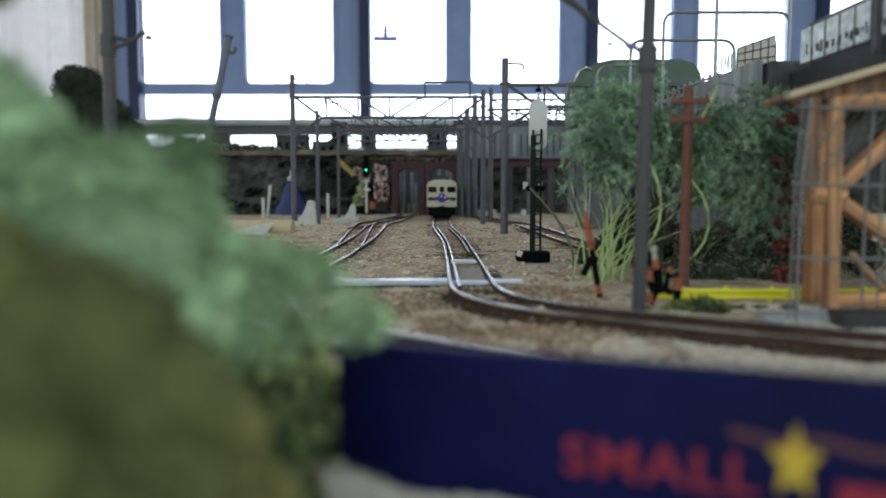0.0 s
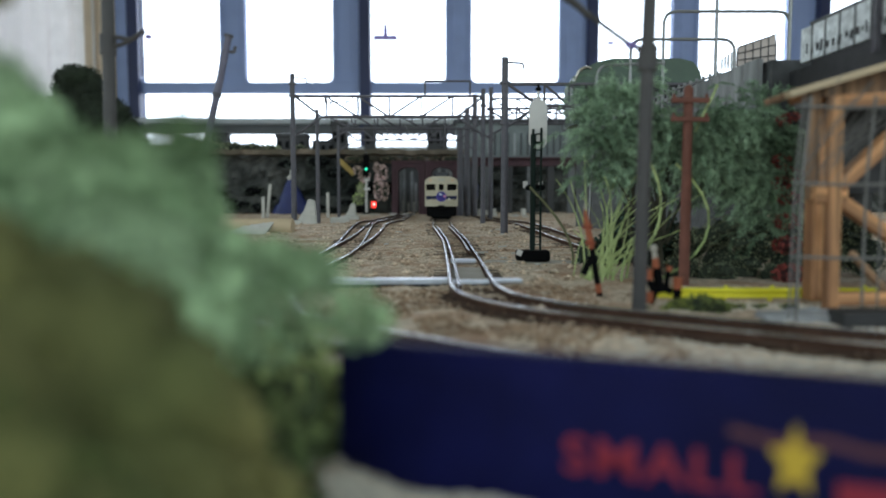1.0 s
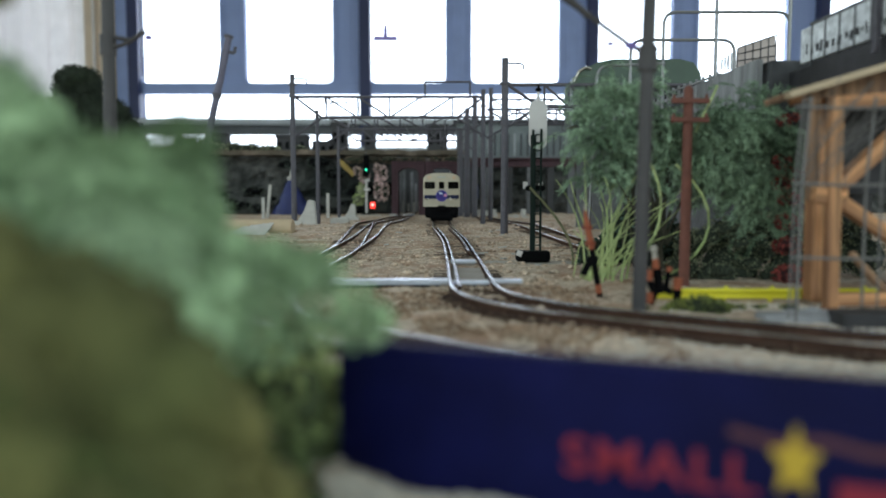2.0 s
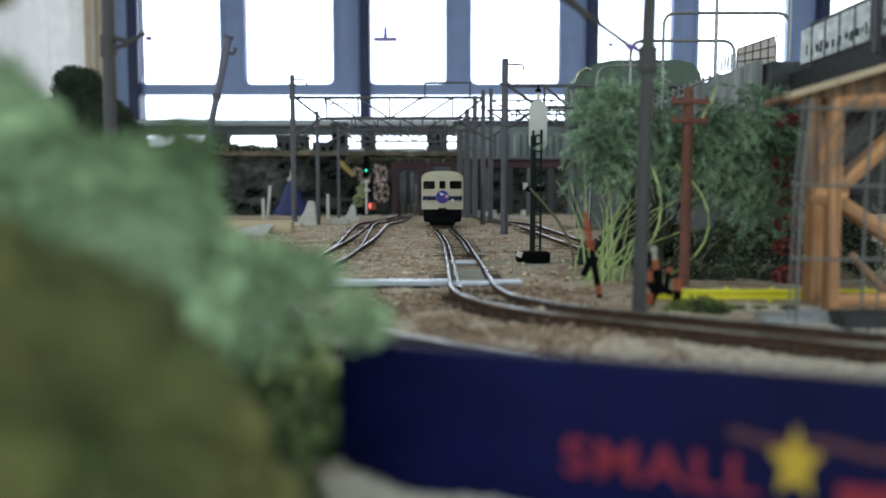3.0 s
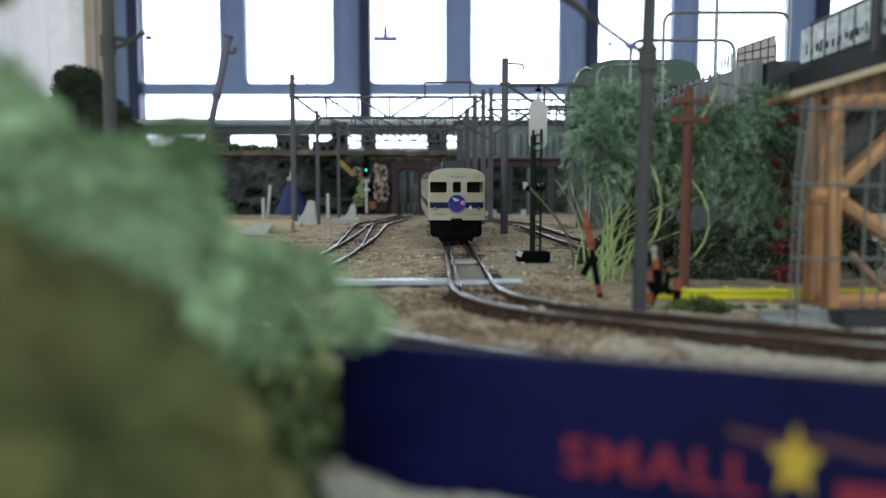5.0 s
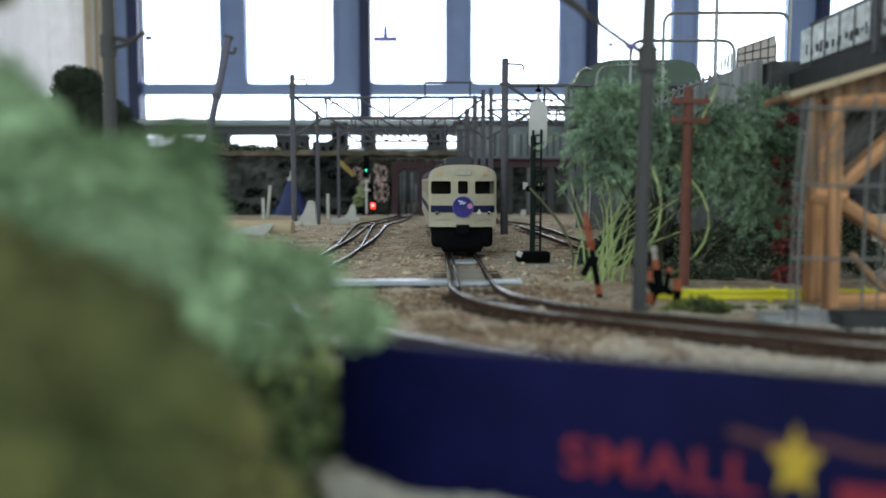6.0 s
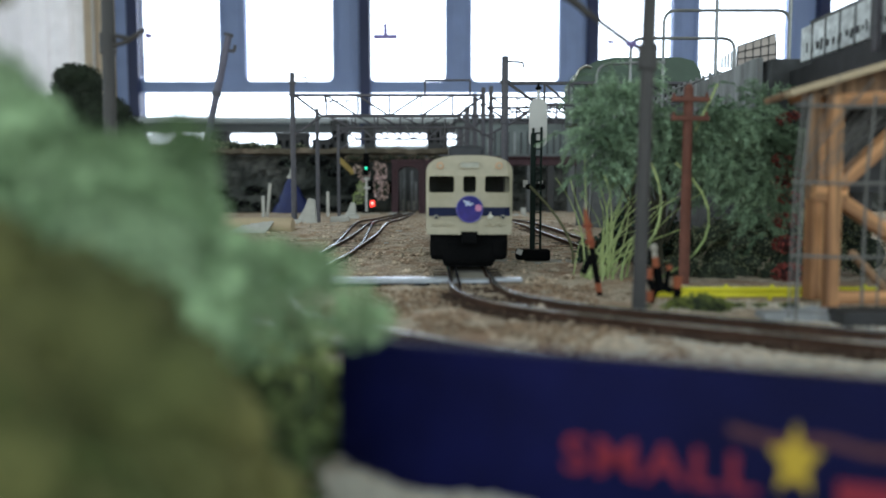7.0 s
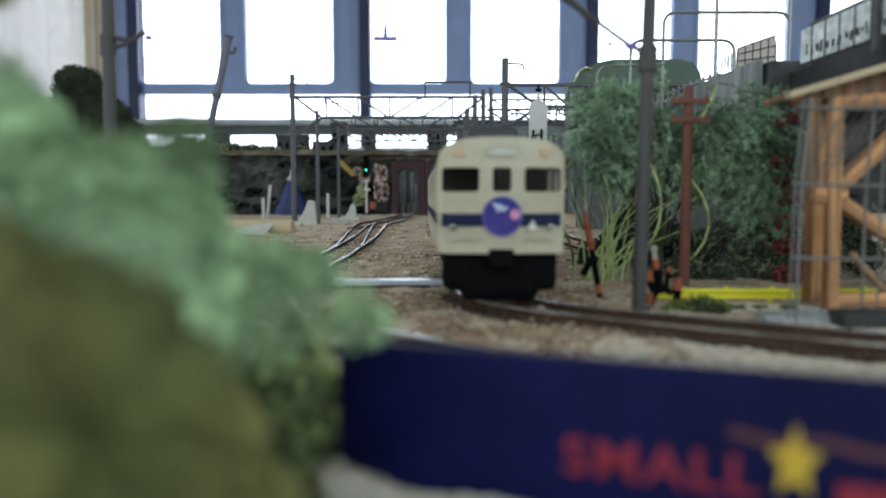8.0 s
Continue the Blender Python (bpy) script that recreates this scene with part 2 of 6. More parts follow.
def windows():
    w = thing("window_1", (0, 4520, 0), "band of bright windows in blue-grey steel frames", "window", "", "structure")
    mull = (-1840, -465, 892, 2260)
    for x in mull:
        bm = bmesh.new()
        box(bm, (x, -20, 800), (64, 110, 1500), bevel=4)
        part("mullion", bm, MULLION, w, "dark navy steel mullion")
    bm = bmesh.new()
    box(bm, (-1925, 0, 800), (106, 90, 1500), bevel=4)
    part("window_frame", bm, FRAME_BLUE, w)
    panes = ((-1808, -1335), (-1180, -661), (-433, 14), (172, 694), (924, 1369), (1530, 2060), (2292, 2800))
    for a, b in ((-1335, -1180), (-661, -497), (14, 172), (694, 860), (1369, 1530), (2060, 2228), (2800, 2960)):
        bm = bmesh.new()
        box(bm, ((a + b) / 2, 6, 1075), (b - a, 50, 860), bevel=4)
        box(bm, ((a + b) / 2, -10, 1080), ((b - a) * 0.35, 24, 700), bevel=3)
        part("window_frame", bm, FRAME_BLUE, w)
    for z, h, m, nm in ((651, 66, FRAME_BLUE, "window_rail"), (1500, 90, FRAME_BLUE, "window_rail"), (450, 34, SILL, "window_sill"), (405, 60, WALL_LOW, "window_rail"), (284, 30, SILL, "window_sill")):
        bm = bmesh.new()
        box(bm, (480, -8 if m is not SILL else -45, z), (4900, 44 if m is not SILL else 110, h), bevel=4)
        part(nm, bm, m, w)
    for a, b in panes:
        bm = bmesh.new()
        sheet(bm, [(a - 22, 664), (b + 22, 664), (b + 22, 1475), (a - 22, 1475)], [round_rect(a, 685, b, 1452, 34, 6)], 22, lambda u, v, w: (u, -34 + w, v))
        part("sash", bm, FRAME_BLUE, w)
        bm = bmesh.new()
        box(bm, ((a + b) / 2, 12, 1069), (b - a + 30, 5, 790))
        part("pane", bm, PANE, w).visible_shadow = False
    for a, b in zip((-1870, *mull[1:]), (*mull[1:], 2960)):
        for z0, z1 in ((468, 618), (300, 375)):
            bm = bmesh.new()
            box(bm, ((a + b) / 2, 12, (z0 + z1) / 2), (b - a - 70, 5, z1 - z0 + 20))
            part("pane", bm, PANE, w).visible_shadow = False
    bm = bmesh.new()
    box(bm, (300, 5400, 900), (7600, 20, 2600))
    solid("backdrop", bm, DAYLIGHT, "overcast white daylight outside the windows", "sky", "", "structure")


# ---- layout board, ground and tracks ----
MAIN = spline([(-2, 1420), (-1.5, 1150), (-1.5, 919), (-1.7, 785), (-0.5, 652), (1.9, 607), (7.5, 518), (9.5, 430), (10.6, 340),
               (10.9, 295), (12.0, 262), (17.5, 239), (28, 223), (43, 209), (76, 187), (104, 170), (150, 148), (220, 124), (330, 100)])
OUTER = spline([(-52, 1420), (-56, 1150), (-69, 950), (-75, 760), (-68, 600), (-61, 480), (-59.5, 410), (-62, 340), (-62.5, 285), (-59, 245), (-49, 208),
                (-34, 187), (-12, 167), (15, 147), (60, 121), (110, 100), (180, 80), (300, 60)])
SIDING = spline([(45, 1420), (52, 1080), (68, 800), (84, 580), (96, 430), (103, 330)])
RAIL = [(-0.65, -2.6), (0.65, -2.6), (0.65, -2.2), (0.3, -1.9), (0.3, -0.8), (0.6, -0.6), (0.6, -0.1), (0.45, 0), (-0.45, 0), (-0.6, -0.1), (-0.6, -0.6), (-0.3, -0.8), (-0.3, -1.9), (-0.65, -2.2)]


def offset(line, u):
    out = []
    for i, q in enumerate(line):
        d = (line[min(i + 1, len(line) - 1)] - line[max(i - 1, 0)]).normalized()
        out.append(q + Vector((d.y, -d.x)) * u)
    return out


def extra_rail(t, line, u, label):
    bm = bmesh.new()
    sweep(bm, offset(line, u), RAIL, rail_z)
    ob = part("guard_rail", bm, [RUST, STEEL], t, label)
    for p in ob.data.polygons:
        p.material_index = 1 if p.center.z > (rail_z(p.center.y / MM) - 0.7) * MM else 0


def track(name, line, label):
    t = thing(name, (0, 0, 0), label, "track", "tracks", "structure")
    for u in (-8.25, 8.25):
        bm = bmesh.new()
        sweep(bm, offset(line, u), RAIL, rail_z)
        ob = part("rail", bm, [RUST, STEEL], t, "polished steel rail with rusty web")
        for p in ob.data.polygons:
            p.material_index = 1 if p.center.z > (rail_z(p.center.y / MM) - 0.7) * MM else 0
    return t


def sleepers(t, line):
    bm = bmesh.new()
    box(bm, (0, 0, 0), (30, 3.2, 2.0), bevel=0.25)
    me = mesh_of("sleeper", bm, WOOD_TIE)
    along, last = 0.0, line[0]
    for q in line[1:]:
        along += (q - last).length
        if along > 7.6:
            along = 0
            d = q - last
            ob = new("sleeper", me)
            ob.parent = t
            ob.matrix_basis = pose(q.x * MM, q.y * MM, (rail_z(q.y) - 3.95 + random.uniform(-0.15, 0.15)) * MM, 0, 0, math.degrees(math.atan2(d.y, d.x)) + 90 + random.uniform(-2, 2))
        last = q


def ground():
    bm = bmesh.new()
    xs = [-900 + i * 25 for i in range(24)] + [-300 + i * 3.0 for i in range(200)] + [300 + i * 25 for i in range(25)]
    ys = [-60 + i * 12 for i in range(8)] + [36 + i * 3.0 for i in range(180)] + [576 + i * 7 for i in range(155)]
    rows = [[bm.verts.new((x, y, ground_z(x, y))) for x in xs] for y in ys]
    for a, b in zip(rows, rows[1:]):
        for j in range(len(xs) - 1):
            bm.faces.new((a[j], a[j + 1], b[j + 1], b[j]))
    solid("ground", bm, SAND, "sandy brown scenic ground of the railway layout", "ground", "", "structure", smooth=True)
    bm = bmesh.new()
    box(bm, (0, 800, -34), (1840, 1730, 40))
    solid("layout_board", bm, material("board_wood", (0.35, 0.24, 0.13), 0.6, 0, 0.2, 20, 0.1), "wooden baseboard carrying the model landscape", "board", "", "structure")
    for x in (-860, 860):
        for y in (0, 1600):
            bm = bmesh.new()
            box(bm, (x, y, -477), (60, 60, 846))
            solid("board_leg", bm, bpy.data.materials["board_wood"], "square wooden leg under the layout board", "leg", "board legs", "structure")


def roadbed():
    bm = bmesh.new()
    line = [q for q in MAIN if q.y < 275]
    sweep(bm, line, [(-16, -4.6), (16, -4.6), (13.5, -2.5), (-13.5, -2.5)], rail_z)
    solid("roadbed", bm, ROADBED, "dark brown raised roadbed under the curve", "roadbed", "", "structure")


def grains(bm, rnd, x, y, r):
    z = ground_z(x, y) + r * 0.35
    vs = [bm.verts.new((x + a * r * rnd.uniform(0.7, 1.3), y + b * r * rnd.uniform(0.7, 1.3), z + c * r * rnd.uniform(0.5, 0.9)))
          for a, b, c in ((1, 0, 0), (0, 1, 0), (-1, 0, 0), (0, -1, 0), (0, 0, 1), (0, 0, -1))]
    for i in range(4):
        bm.faces.new((vs[i], vs[(i + 1) % 4], vs[4]))
        bm.faces.new((vs[(i + 1) % 4], vs[i], vs[5]))


def pebbles():
    rnd = random.Random(5)
    bm = bmesh.new()
    for line, n in ((MAIN, 7000), (OUTER, 4000), (SIDING, 2000)):
        near = [q for q in line if q.y < 900 and abs(q.x) < 160]
        for _ in range(n):
            q = rnd.choice(near)
            grains(bm, rnd, q.x + rnd.gauss(0, 16), q.y + rnd.gauss(0, 6), rnd.uniform(0.22, 0.6) * (1.7 if rnd.random() < 0.08 else 1))
    for _ in range(6500):
        y = rnd.uniform(180, 800)
        x = rnd.uniform(-0.35, 0.3) * y
        if noise.noise((x * 0.03, y * 0.03, 20)) > -0.1:
            grains(bm, rnd, x, y, rnd.uniform(0.25, 0.65) * (2.2 if rnd.random() < 0.04 else 1))
    for _ in range(330):
        y = 290 + 460 * rnd.random() ** 1.2
        x = rnd.uniform(-0.33, 0.28) * y
        if min((q.x - x) ** 2 + (q.y - y) ** 2 for q in MAIN[::5]) > 12 ** 2:
            for _ in range(5):
                grains(bm, rnd, x + rnd.gauss(0, 1.6), y + rnd.gauss(0, 1.6), rnd.uniform(0.8, 1.9))
    solid("ballast_grains", bm, BALLAST, "loose sandy ballast grains strewn over the yard", "ballast", "", "stuff")
    bm = bmesh.new()
    for _ in range(46000):
        y = rnd.uniform(52, 205)
        x = rnd.uniform(-0.35, 0.75) * y
        d = min((q.x - x) ** 2 + (q.y - y) ** 2 for q in MAIN[::4] if q.y < 300)
        if d > 15 ** 2 and not (y > 166 and x < 45):
            grains(bm, rnd, x, y, rnd.uniform(0.15, 0.4))
    for _ in range(3200):
        x = rnd.uniform(-16, 24)
        grains(bm, rnd, x, 95.6 - 0.36 * (x + 13.4) - rnd.uniform(0, 12), rnd.uniform(0.3, 0.55))
    for _ in range(1200):
        grains(bm, rnd, rnd.uniform(70, 132), rnd.uniform(226, 244), rnd.uniform(0.2, 0.5))
    solid("pale_grit", bm, PALE_SAND, "pale sandy grit beside the curved tracks", "grit", "", "stuff")


def earth_patch():
    """Loose brown earth between the two curves."""
    rnd = random.Random(71)
    bm = bmesh.new()
    for _ in range(9000):
        y = rnd.uniform(160, 282)
        x = rnd.uniform(-58, 56)
        k = noise.noise((x * 0.06, y * 0.06, 30))
        if k > -0.15 and min((q.x - x) ** 2 + (q.y - y) ** 2 for q in MAIN[::6] if q.y < 300) > 15 ** 2:
            grains(bm, rnd, x, y, rnd.uniform(0.3, 0.75))
    solid("earth_crumbs", bm, material("earth_crumb", (0.33, 0.225, 0.15), 0.95, 0, 0.35, 300, 0.3, (0.19, 0.12, 0.08), 0.45, 0, 0.4, gloss=0.1), "loose brown earth between the two curved tracks", "earth", "", "stuff")


def chips():
    rnd = random.Random(33)
    for k in range(16):
        y = rnd.uniform(300, 640)
        x = rnd.choice((-1, 1)) * rnd.uniform(14, 46) + 2
        bm = bmesh.new()
        box(bm, (0, 0, 0.4), (rnd.uniform(2, 6), rnd.uniform(1.2, 2.5), 0.9), (0, rnd.uniform(-8, 8), 0), 0.25)
        solid("plaster_and_glint_chip", bm, PLASTER, "small white plaster chip lying on the sand", "chip", "plaster chips", at=(x, y, ground_z(x, y)), turn=rnd.uniform(0, 180))


def glint_chips():
    # white chips added in place of the glints around the far tracks
    rnd = random.Random(35)
    for k in range(16):
        x, y = (rnd.uniform(-82, -34), rnd.uniform(1110, 1145)) if k < 9 else (rnd.uniform(76, 130), rnd.uniform(1060, 1140))
        bm = bmesh.new()
        box(bm, (0, 0, 1), (rnd.uniform(4, 10), 4, rnd.uniform(2, 4)), (0, rnd.uniform(-12, 12), 0), 0.6)
        solid("plaster_and_glint_chip", bm, PLASTER, "white chip standing in for a glint on the far tracks", "chip", "plaster chips", at=(x, y, ground_z(x, y)), turn=rnd.uniform(0, 180))


def roadbed_grit():
    rnd = random.Random(15)
    bm = bmesh.new()
    band = [q for q in MAIN if q.y < 275 and q.x < 170]
    for _ in range(2800):
        q = rnd.choice(band)
        i = MAIN.index(q)
        d = (MAIN[min(i + 1, len(MAIN) - 1)] - MAIN[i - 1]).normalized()
        u = rnd.gauss(0, 10)
        if abs(abs(u) - 8.25) < 1.2 or abs(u) > 22:
            continue
        x, y = q.x + d.y * u + rnd.uniform(-2, 2), q.y - d.x * u + rnd.uniform(-2, 2)
        r = rnd.uniform(0.25, 0.7)
        z = max(-2.6 if abs(u) < 13.5 else -2.6 - (abs(u) - 13.5) * 0.8, ground_z(x, y)) + r * 0.3
        vs = [bm.verts.new((x + a * r, y + b * r * rnd.uniform(0.7, 1.3), z + c * r * rnd.uniform(0.5, 0.9))) for a, b, c in ((1, 0, 0), (0, 1, 0), (-1, 0, 0), (0, -1, 0), (0, 0, 1), (0, 0, -1))]
        for k in range(4):
            bm.faces.new((vs[k], vs[(k + 1) % 4], vs[4]))
            bm.faces.new((vs[(k + 1) % 4], vs[k], vs[5]))
    solid("roadbed_grit", bm, material("brown_grit", (0.10, 0.065, 0.046), 0.95, 0, 0.4, 600, 0.4, (0.19, 0.135, 0.10), 0.4, 0, 0.6, gloss=0.1), "dark brown grit on the roadbed of the curve", "grit", "", "stuff")


def crossing():
    c = thing("crossing_planks", (0, 0, 0), "grey metallic planks of a track crossing, lying across the rails", "crossing")
    bm = bmesh.new()
    box(bm, (-38, 287, -1.1), (80, 7.5, 2.0), bevel=0.3)
    part("plank", bm, PLANK, c)
    bm = bmesh.new()
    box(bm, (11, 288, -1.6), (14.2, 7, 1.4), bevel=0.3)
    part("plank", bm, PLANK, c)
    bm = bmesh.new()
    box(bm, (25.5, 288, -1.0), (11, 6, 1.4), (0, 0, 2), bevel=0.3)
    part("plank", bm, PLANK, c)
    # black strips laid where the planks throw shade on the ground
    bm = bmesh.new()
    box(bm, (-38, 282.2, -2.7), (79, 3.6, 1.4), bevel=0.2)
    box(bm, (11, 283.6, -2.7), (14, 3, 1.2), bevel=0.2)
    part("plank_shade", bm, BLACK, c, "black strips put in for the shade under the planks")
    s = thing("track_box", (10, 370, -2.2), "flat grey equipment box between the rails", "equipment box")
    bm = bmesh.new()
    box(bm, (0.2, 0, 1.2), (12.6, 13, 1.2), bevel=0.3)
    part("lid", bm, PLANK, s)
    bm = bmesh.new()
    box(bm, (0.2, 0.5, 0), (11, 11, 1.8))
    part("body", bm, CONCRETE, s)
    bm = bmesh.new()
    box(bm, (10.9, 322, -2.4), (13.6, 52, 0.9), bevel=0.2)
    solid("concrete_slab", bm, CONCRETE, "pale concrete slab between the rails", "slab")
    bm = bmesh.new()
    box(bm, (45, 378, -2.7), (50, 16, 1.2), (0, 0, -3), bevel=0.3)
    solid("concrete_slab", bm, CONCRETE, "pale concrete footing strip beside the track", "slab")


# ---- the train ----
RIM = material("rim_cream", (0.5, 0.45, 0.30), 0.4, 0, 0.05, 300, 0)


def train():
    t = thing("railcar", (-1.4, 919, 0.5), "cream electric railcar with a navy band and round blue headboard", "train")
    F = 15.0      # cream skirt above the rail
    W = 18.5

    def arc(n=18):
        """Outline of the end, from lower left over the roof to lower right."""
        pts = [(-W + 0.9, F), (-W, F + 5), (-W, F + 26)]
        for i in range(n + 1):
            a = math.pi * (1 - i / n)
            cx = math.copysign(abs(math.cos(a)) ** 0.68, math.cos(a))
            pts.append((cx * W, F + 26.4 + 7.4 * math.sin(a) ** 0.82))
        return pts + [(W, F + 5), (W - 0.9, F)]

    outline = arc()
    front = outline + [(3.8, F), (3.6, F + 1.3), (-3.6, F + 1.3), (-3.8, F)]
    holes = [round_rect(-17.5, F + 17.9, -6.4, F + 25, 1.1), round_rect(-2.8, F + 17.8, 2.8, F + 25.1, 1.1), round_rect(6.4, F + 17.9, 17.5, F + 25, 1.1)]
    bm = bmesh.new()
    sheet(bm, front, holes, 1.2, lambda u, v, w: (u, 0.9 * (u / W) ** 2 + 2.2 * max(0, abs(u) / W - 0.82) ** 1.5 * 8 + w + 0.02 * max(0, v - F - 27) ** 2, v))
    part("front", bm, CREAM, t, "cream painted cab front")
    bm = bmesh.new()
    sheet(bm, outline, [], 1.2, lambda u, v, w: (u, 250 - w, v))
    part("rear", bm, CREAM, t)
    # roof shell and sides
    bm = bmesh.new()
    roof = [p for p in outline if p[1] >= F + 26.3]
    inner = [(u * 0.955, v - 0.8) for u, v in roof][::-1]
    loop = roof + inner
    a = [bm.verts.new((u, 3.2, v)) for u, v in loop]
    b = [bm.verts.new((u, 249, v)) for u, v in loop]
    for i in range(len(loop)):
        j = (i + 1) % len(loop)
        bm.faces.new((a[i], a[j], b[j], b[i]))
    bm.faces.new(a)
    bm.faces.new(b[::-1])
    bmesh.ops.recalc_face_normals(bm, faces=bm.faces[:])
    part("roof", bm, ROOF_GREY, t, "grey roof shell", True)
    for sgn in (-1, 1):
        bm = bmesh.new()
        hol = [round_rect(6, F + 17.5, 13, F + 24.5, 0.8), round_rect(16, F + 3, 24, F + 25, 0.5)] + [round_rect(30 + k * 23, F + 17, 46 + k * 23, F + 25, 0.8) for k in range(9)]
        sheet(bm, [(2.6, F), (249, F), (249, F + 26.4), (2.6, F + 26.4)], hol, 1.0, lambda u, v, w: (sgn * (W - w), u, v))
        part("side", bm, CREAM, t, "cream body side with windows")
        bm = bmesh.new()
        box(bm, (sgn * (W + 0.04), 125, F + 9.8), (0.2, 244, 3.6))
        part("band", bm, NAVY, t, "navy band along the side")
    for z0, x0, x1 in ((9.8, -17.4, 17.4),):
        bm = bmesh.new()
        n = 16
        rows = []
        for i in range(n + 1):
            u = x0 + (x1 - x0) * i / n
            y = 0.9 * (u / W) ** 2 + 17.6 * max(0, abs(u) / W - 0.82) ** 1.5 - 0.12
            rows.append((bm.verts.new((u, y, F + z0 - 1.85)), bm.verts.new((u, y, F + z0 + 1.85)), bm.verts.new((u, y + 0.4, F + z0 + 1.85)), bm.verts.new((u, y + 0.4, F + z0 - 1.85))))
        for p, q in zip(rows, rows[1:]):
            for i in range(4):
                bm.faces.new((p[i], p[(i + 1) % 4], q[(i + 1) % 4], q[i]))
        bmesh.ops.recalc_face_normals(bm, faces=bm.faces[:])
        part("band", bm, NAVY, t, "navy band across the front")
    # cab glazing and what is seen through it
    for u0, u1 in ((-17.75, -6.1), (-3, 3), (6.1, 17.75)):
        bm = bmesh.new()
        box(bm, ((u0 + u1) / 2, 1.3 + 0.6 * (abs(u0 + u1) > 1), F + 21.5), (u1 - u0, 0.4, 7.8), (0, 0, 4 * (u0 + u1) / 22))
        part("windscreen", bm, GLASS, t).visible_shadow = False
        bm = bmesh.new()
        o = round_rect(u0 + 0.15, F + 17.7, u1 - 0.15, F + 25.2, 1.1)
        mid = (u0 + u1) / 2
        sheet(bm, o, [[((p[0] - mid) * 0.95 + mid, (p[1] - F - 21.45) * 0.93 + F + 21.45) for p in o]], 0.3,
              lambda u, v, w: (u, 0.9 * (u / W) ** 2 + 17.6 * max(0, abs(u) / W - 0.82) ** 1.5 - 0.15 + w, v))
        part("window_rim", bm, RIM, t)
    bm = bmesh.new()
    box(bm, (0, 126, F + 0.5), (35, 244, 1))
    box(bm, (0, 26, F + 13), (34, 1, 25))
    box(bm, (-9, 8, F + 9), (14, 7, 14))
    part("interior", bm, INSIDE, t, "dark cab interior with partition")
    # headboard disc with its picture in plain shapes
    bm = bmesh.new()
    rod(bm, (0, -1.3, F + 10.9), (0, -0.5, F + 10.9), 5.6, 5.6, 40)
    hb = part("headboard", bm, BADGE, t, "round blue headboard")
    bm = bmesh.new()
    for a, b, r in (((-2.6, 3.6), (0.6, 1.6), 0.45), ((-1.6, 1.4), (-0.2, 3.4), 0.4), ((-0.2, 2.2), (1.6, 2.4), 0.3)):
        box(bm, ((a[0] + b[0]) / 2, -1.38, F + 10.9 + (a[1] + b[1]) / 2), (math.dist(a, b), 0.16, r * 2), (0, -math.degrees(math.atan2(b[1] - a[1], b[0] - a[0])), 0))
    part("emblem", bm, BADGE_WHITE, hb, "pale bird-like mark")
    bm = bmesh.new()
    rod(bm, (3.7, -1.42, F + 11.4), (3.7, -1.3, F + 11.4), 1.5, 1.5, 20)
    part("emblem", bm, BADGE_PINK, hb, "pink round mark")
    bm = bmesh.new()
    ring = [(5.6 * math.cos(k * math.pi / 18), -1.3, F + 10.9 + 5.6 * math.sin(k * math.pi / 18)) for k in range(37)]
    tube(bm, ring, 0.22, 5)
    part("rim", bm, material("badge_rim", (0.14, 0.13, 0.42), 0.35, 0, 0.1, 300, 0), hb)
    # lamps
    for x in (-12.5, 12.5):
        bm = bmesh.new()
        rod(bm, (x, -0.3, F + 29.3), (x, 1.5, F + 29.3), 1.5, 1.5, 18)
        h = part("headlamp", bm, LAMP_RING, t, "orange-rimmed round headlamp")
        bm = bmesh.new()
        rod(bm, (x, -0.5, F + 29.3), (x, 0.2, F + 29.3), 0.95, 1.0, 16)
        part("lens", bm, CREAM, h)
    for x in (-14.2, 14.2):
        bm = bmesh.new()
        rod(bm, (x, -0.6, F + 7.6), (x, 2.0, F + 7.6), 0.95, 1.2, 14)
        h = part("tail_lamp", bm, CHROME, t, "small chromed marker lamp")
        bm = bmesh.new()
        rod(bm, (x, -0.75, F + 7.4), (x, -0.5, F + 7.4), 0.55, 0.6, 10)
        part("lens", bm, BLACK, h)
    bm = bmesh.new()
    box(bm, (8.8, -0.5, F + 7.6), (2.4, 1.2, 1.7), bevel=0.4)
    box(bm, (8.9, -0.5, F + 9.0), (1.0, 1.0, 1.2), bevel=0.3)
    part("jumper_socket", bm, material("socket_white", (0.75, 0.72, 0.62), 0.5, 0, 0.1, 300, 0), t, "whitish cable socket")
    bm = bmesh.new()
    for k in range(7):
        for s0 in (-1, 1):
            x = s0 * (7.4 + k * 1.3)
            box(bm, (x, 0.25 + 0.7 * (x / W) ** 2, F + 4.2 + 0.5 * math.sin(k * 2.1)), (1.5, 0.8, 0.7), (0, s0 * 24 * math.sin(k * 1.7), 0), 0.15)
    part("handrail", bm, CREAM, t, "moulded steps and pipes in cream")
    bm = bmesh.new()
    box(bm, (0, 0.1, F + 29.6), (8.2, 1.0, 2.5), bevel=0.3)
    d = part("destination_sign", bm, DEST, t, "blank pale destination window")
    bm = bmesh.new()
    sheet(bm, round_rect(-4.5, F + 28.1, 4.5, F + 31.1, 0.5), [round_rect(-3.9, F + 28.5, 3.9, F + 30.7, 0.4)], 0.5, lambda u, v, w: (u, -0.7 + w, v))
    part("frame", bm, CREAM, d)
    # underframe
    bm = bmesh.new()
    box(bm, (0, 125, F - 2.2), (33.5, 243, 4.4), bevel=0.6)
    part("underframe", bm, BLACK, t, "black underframe")
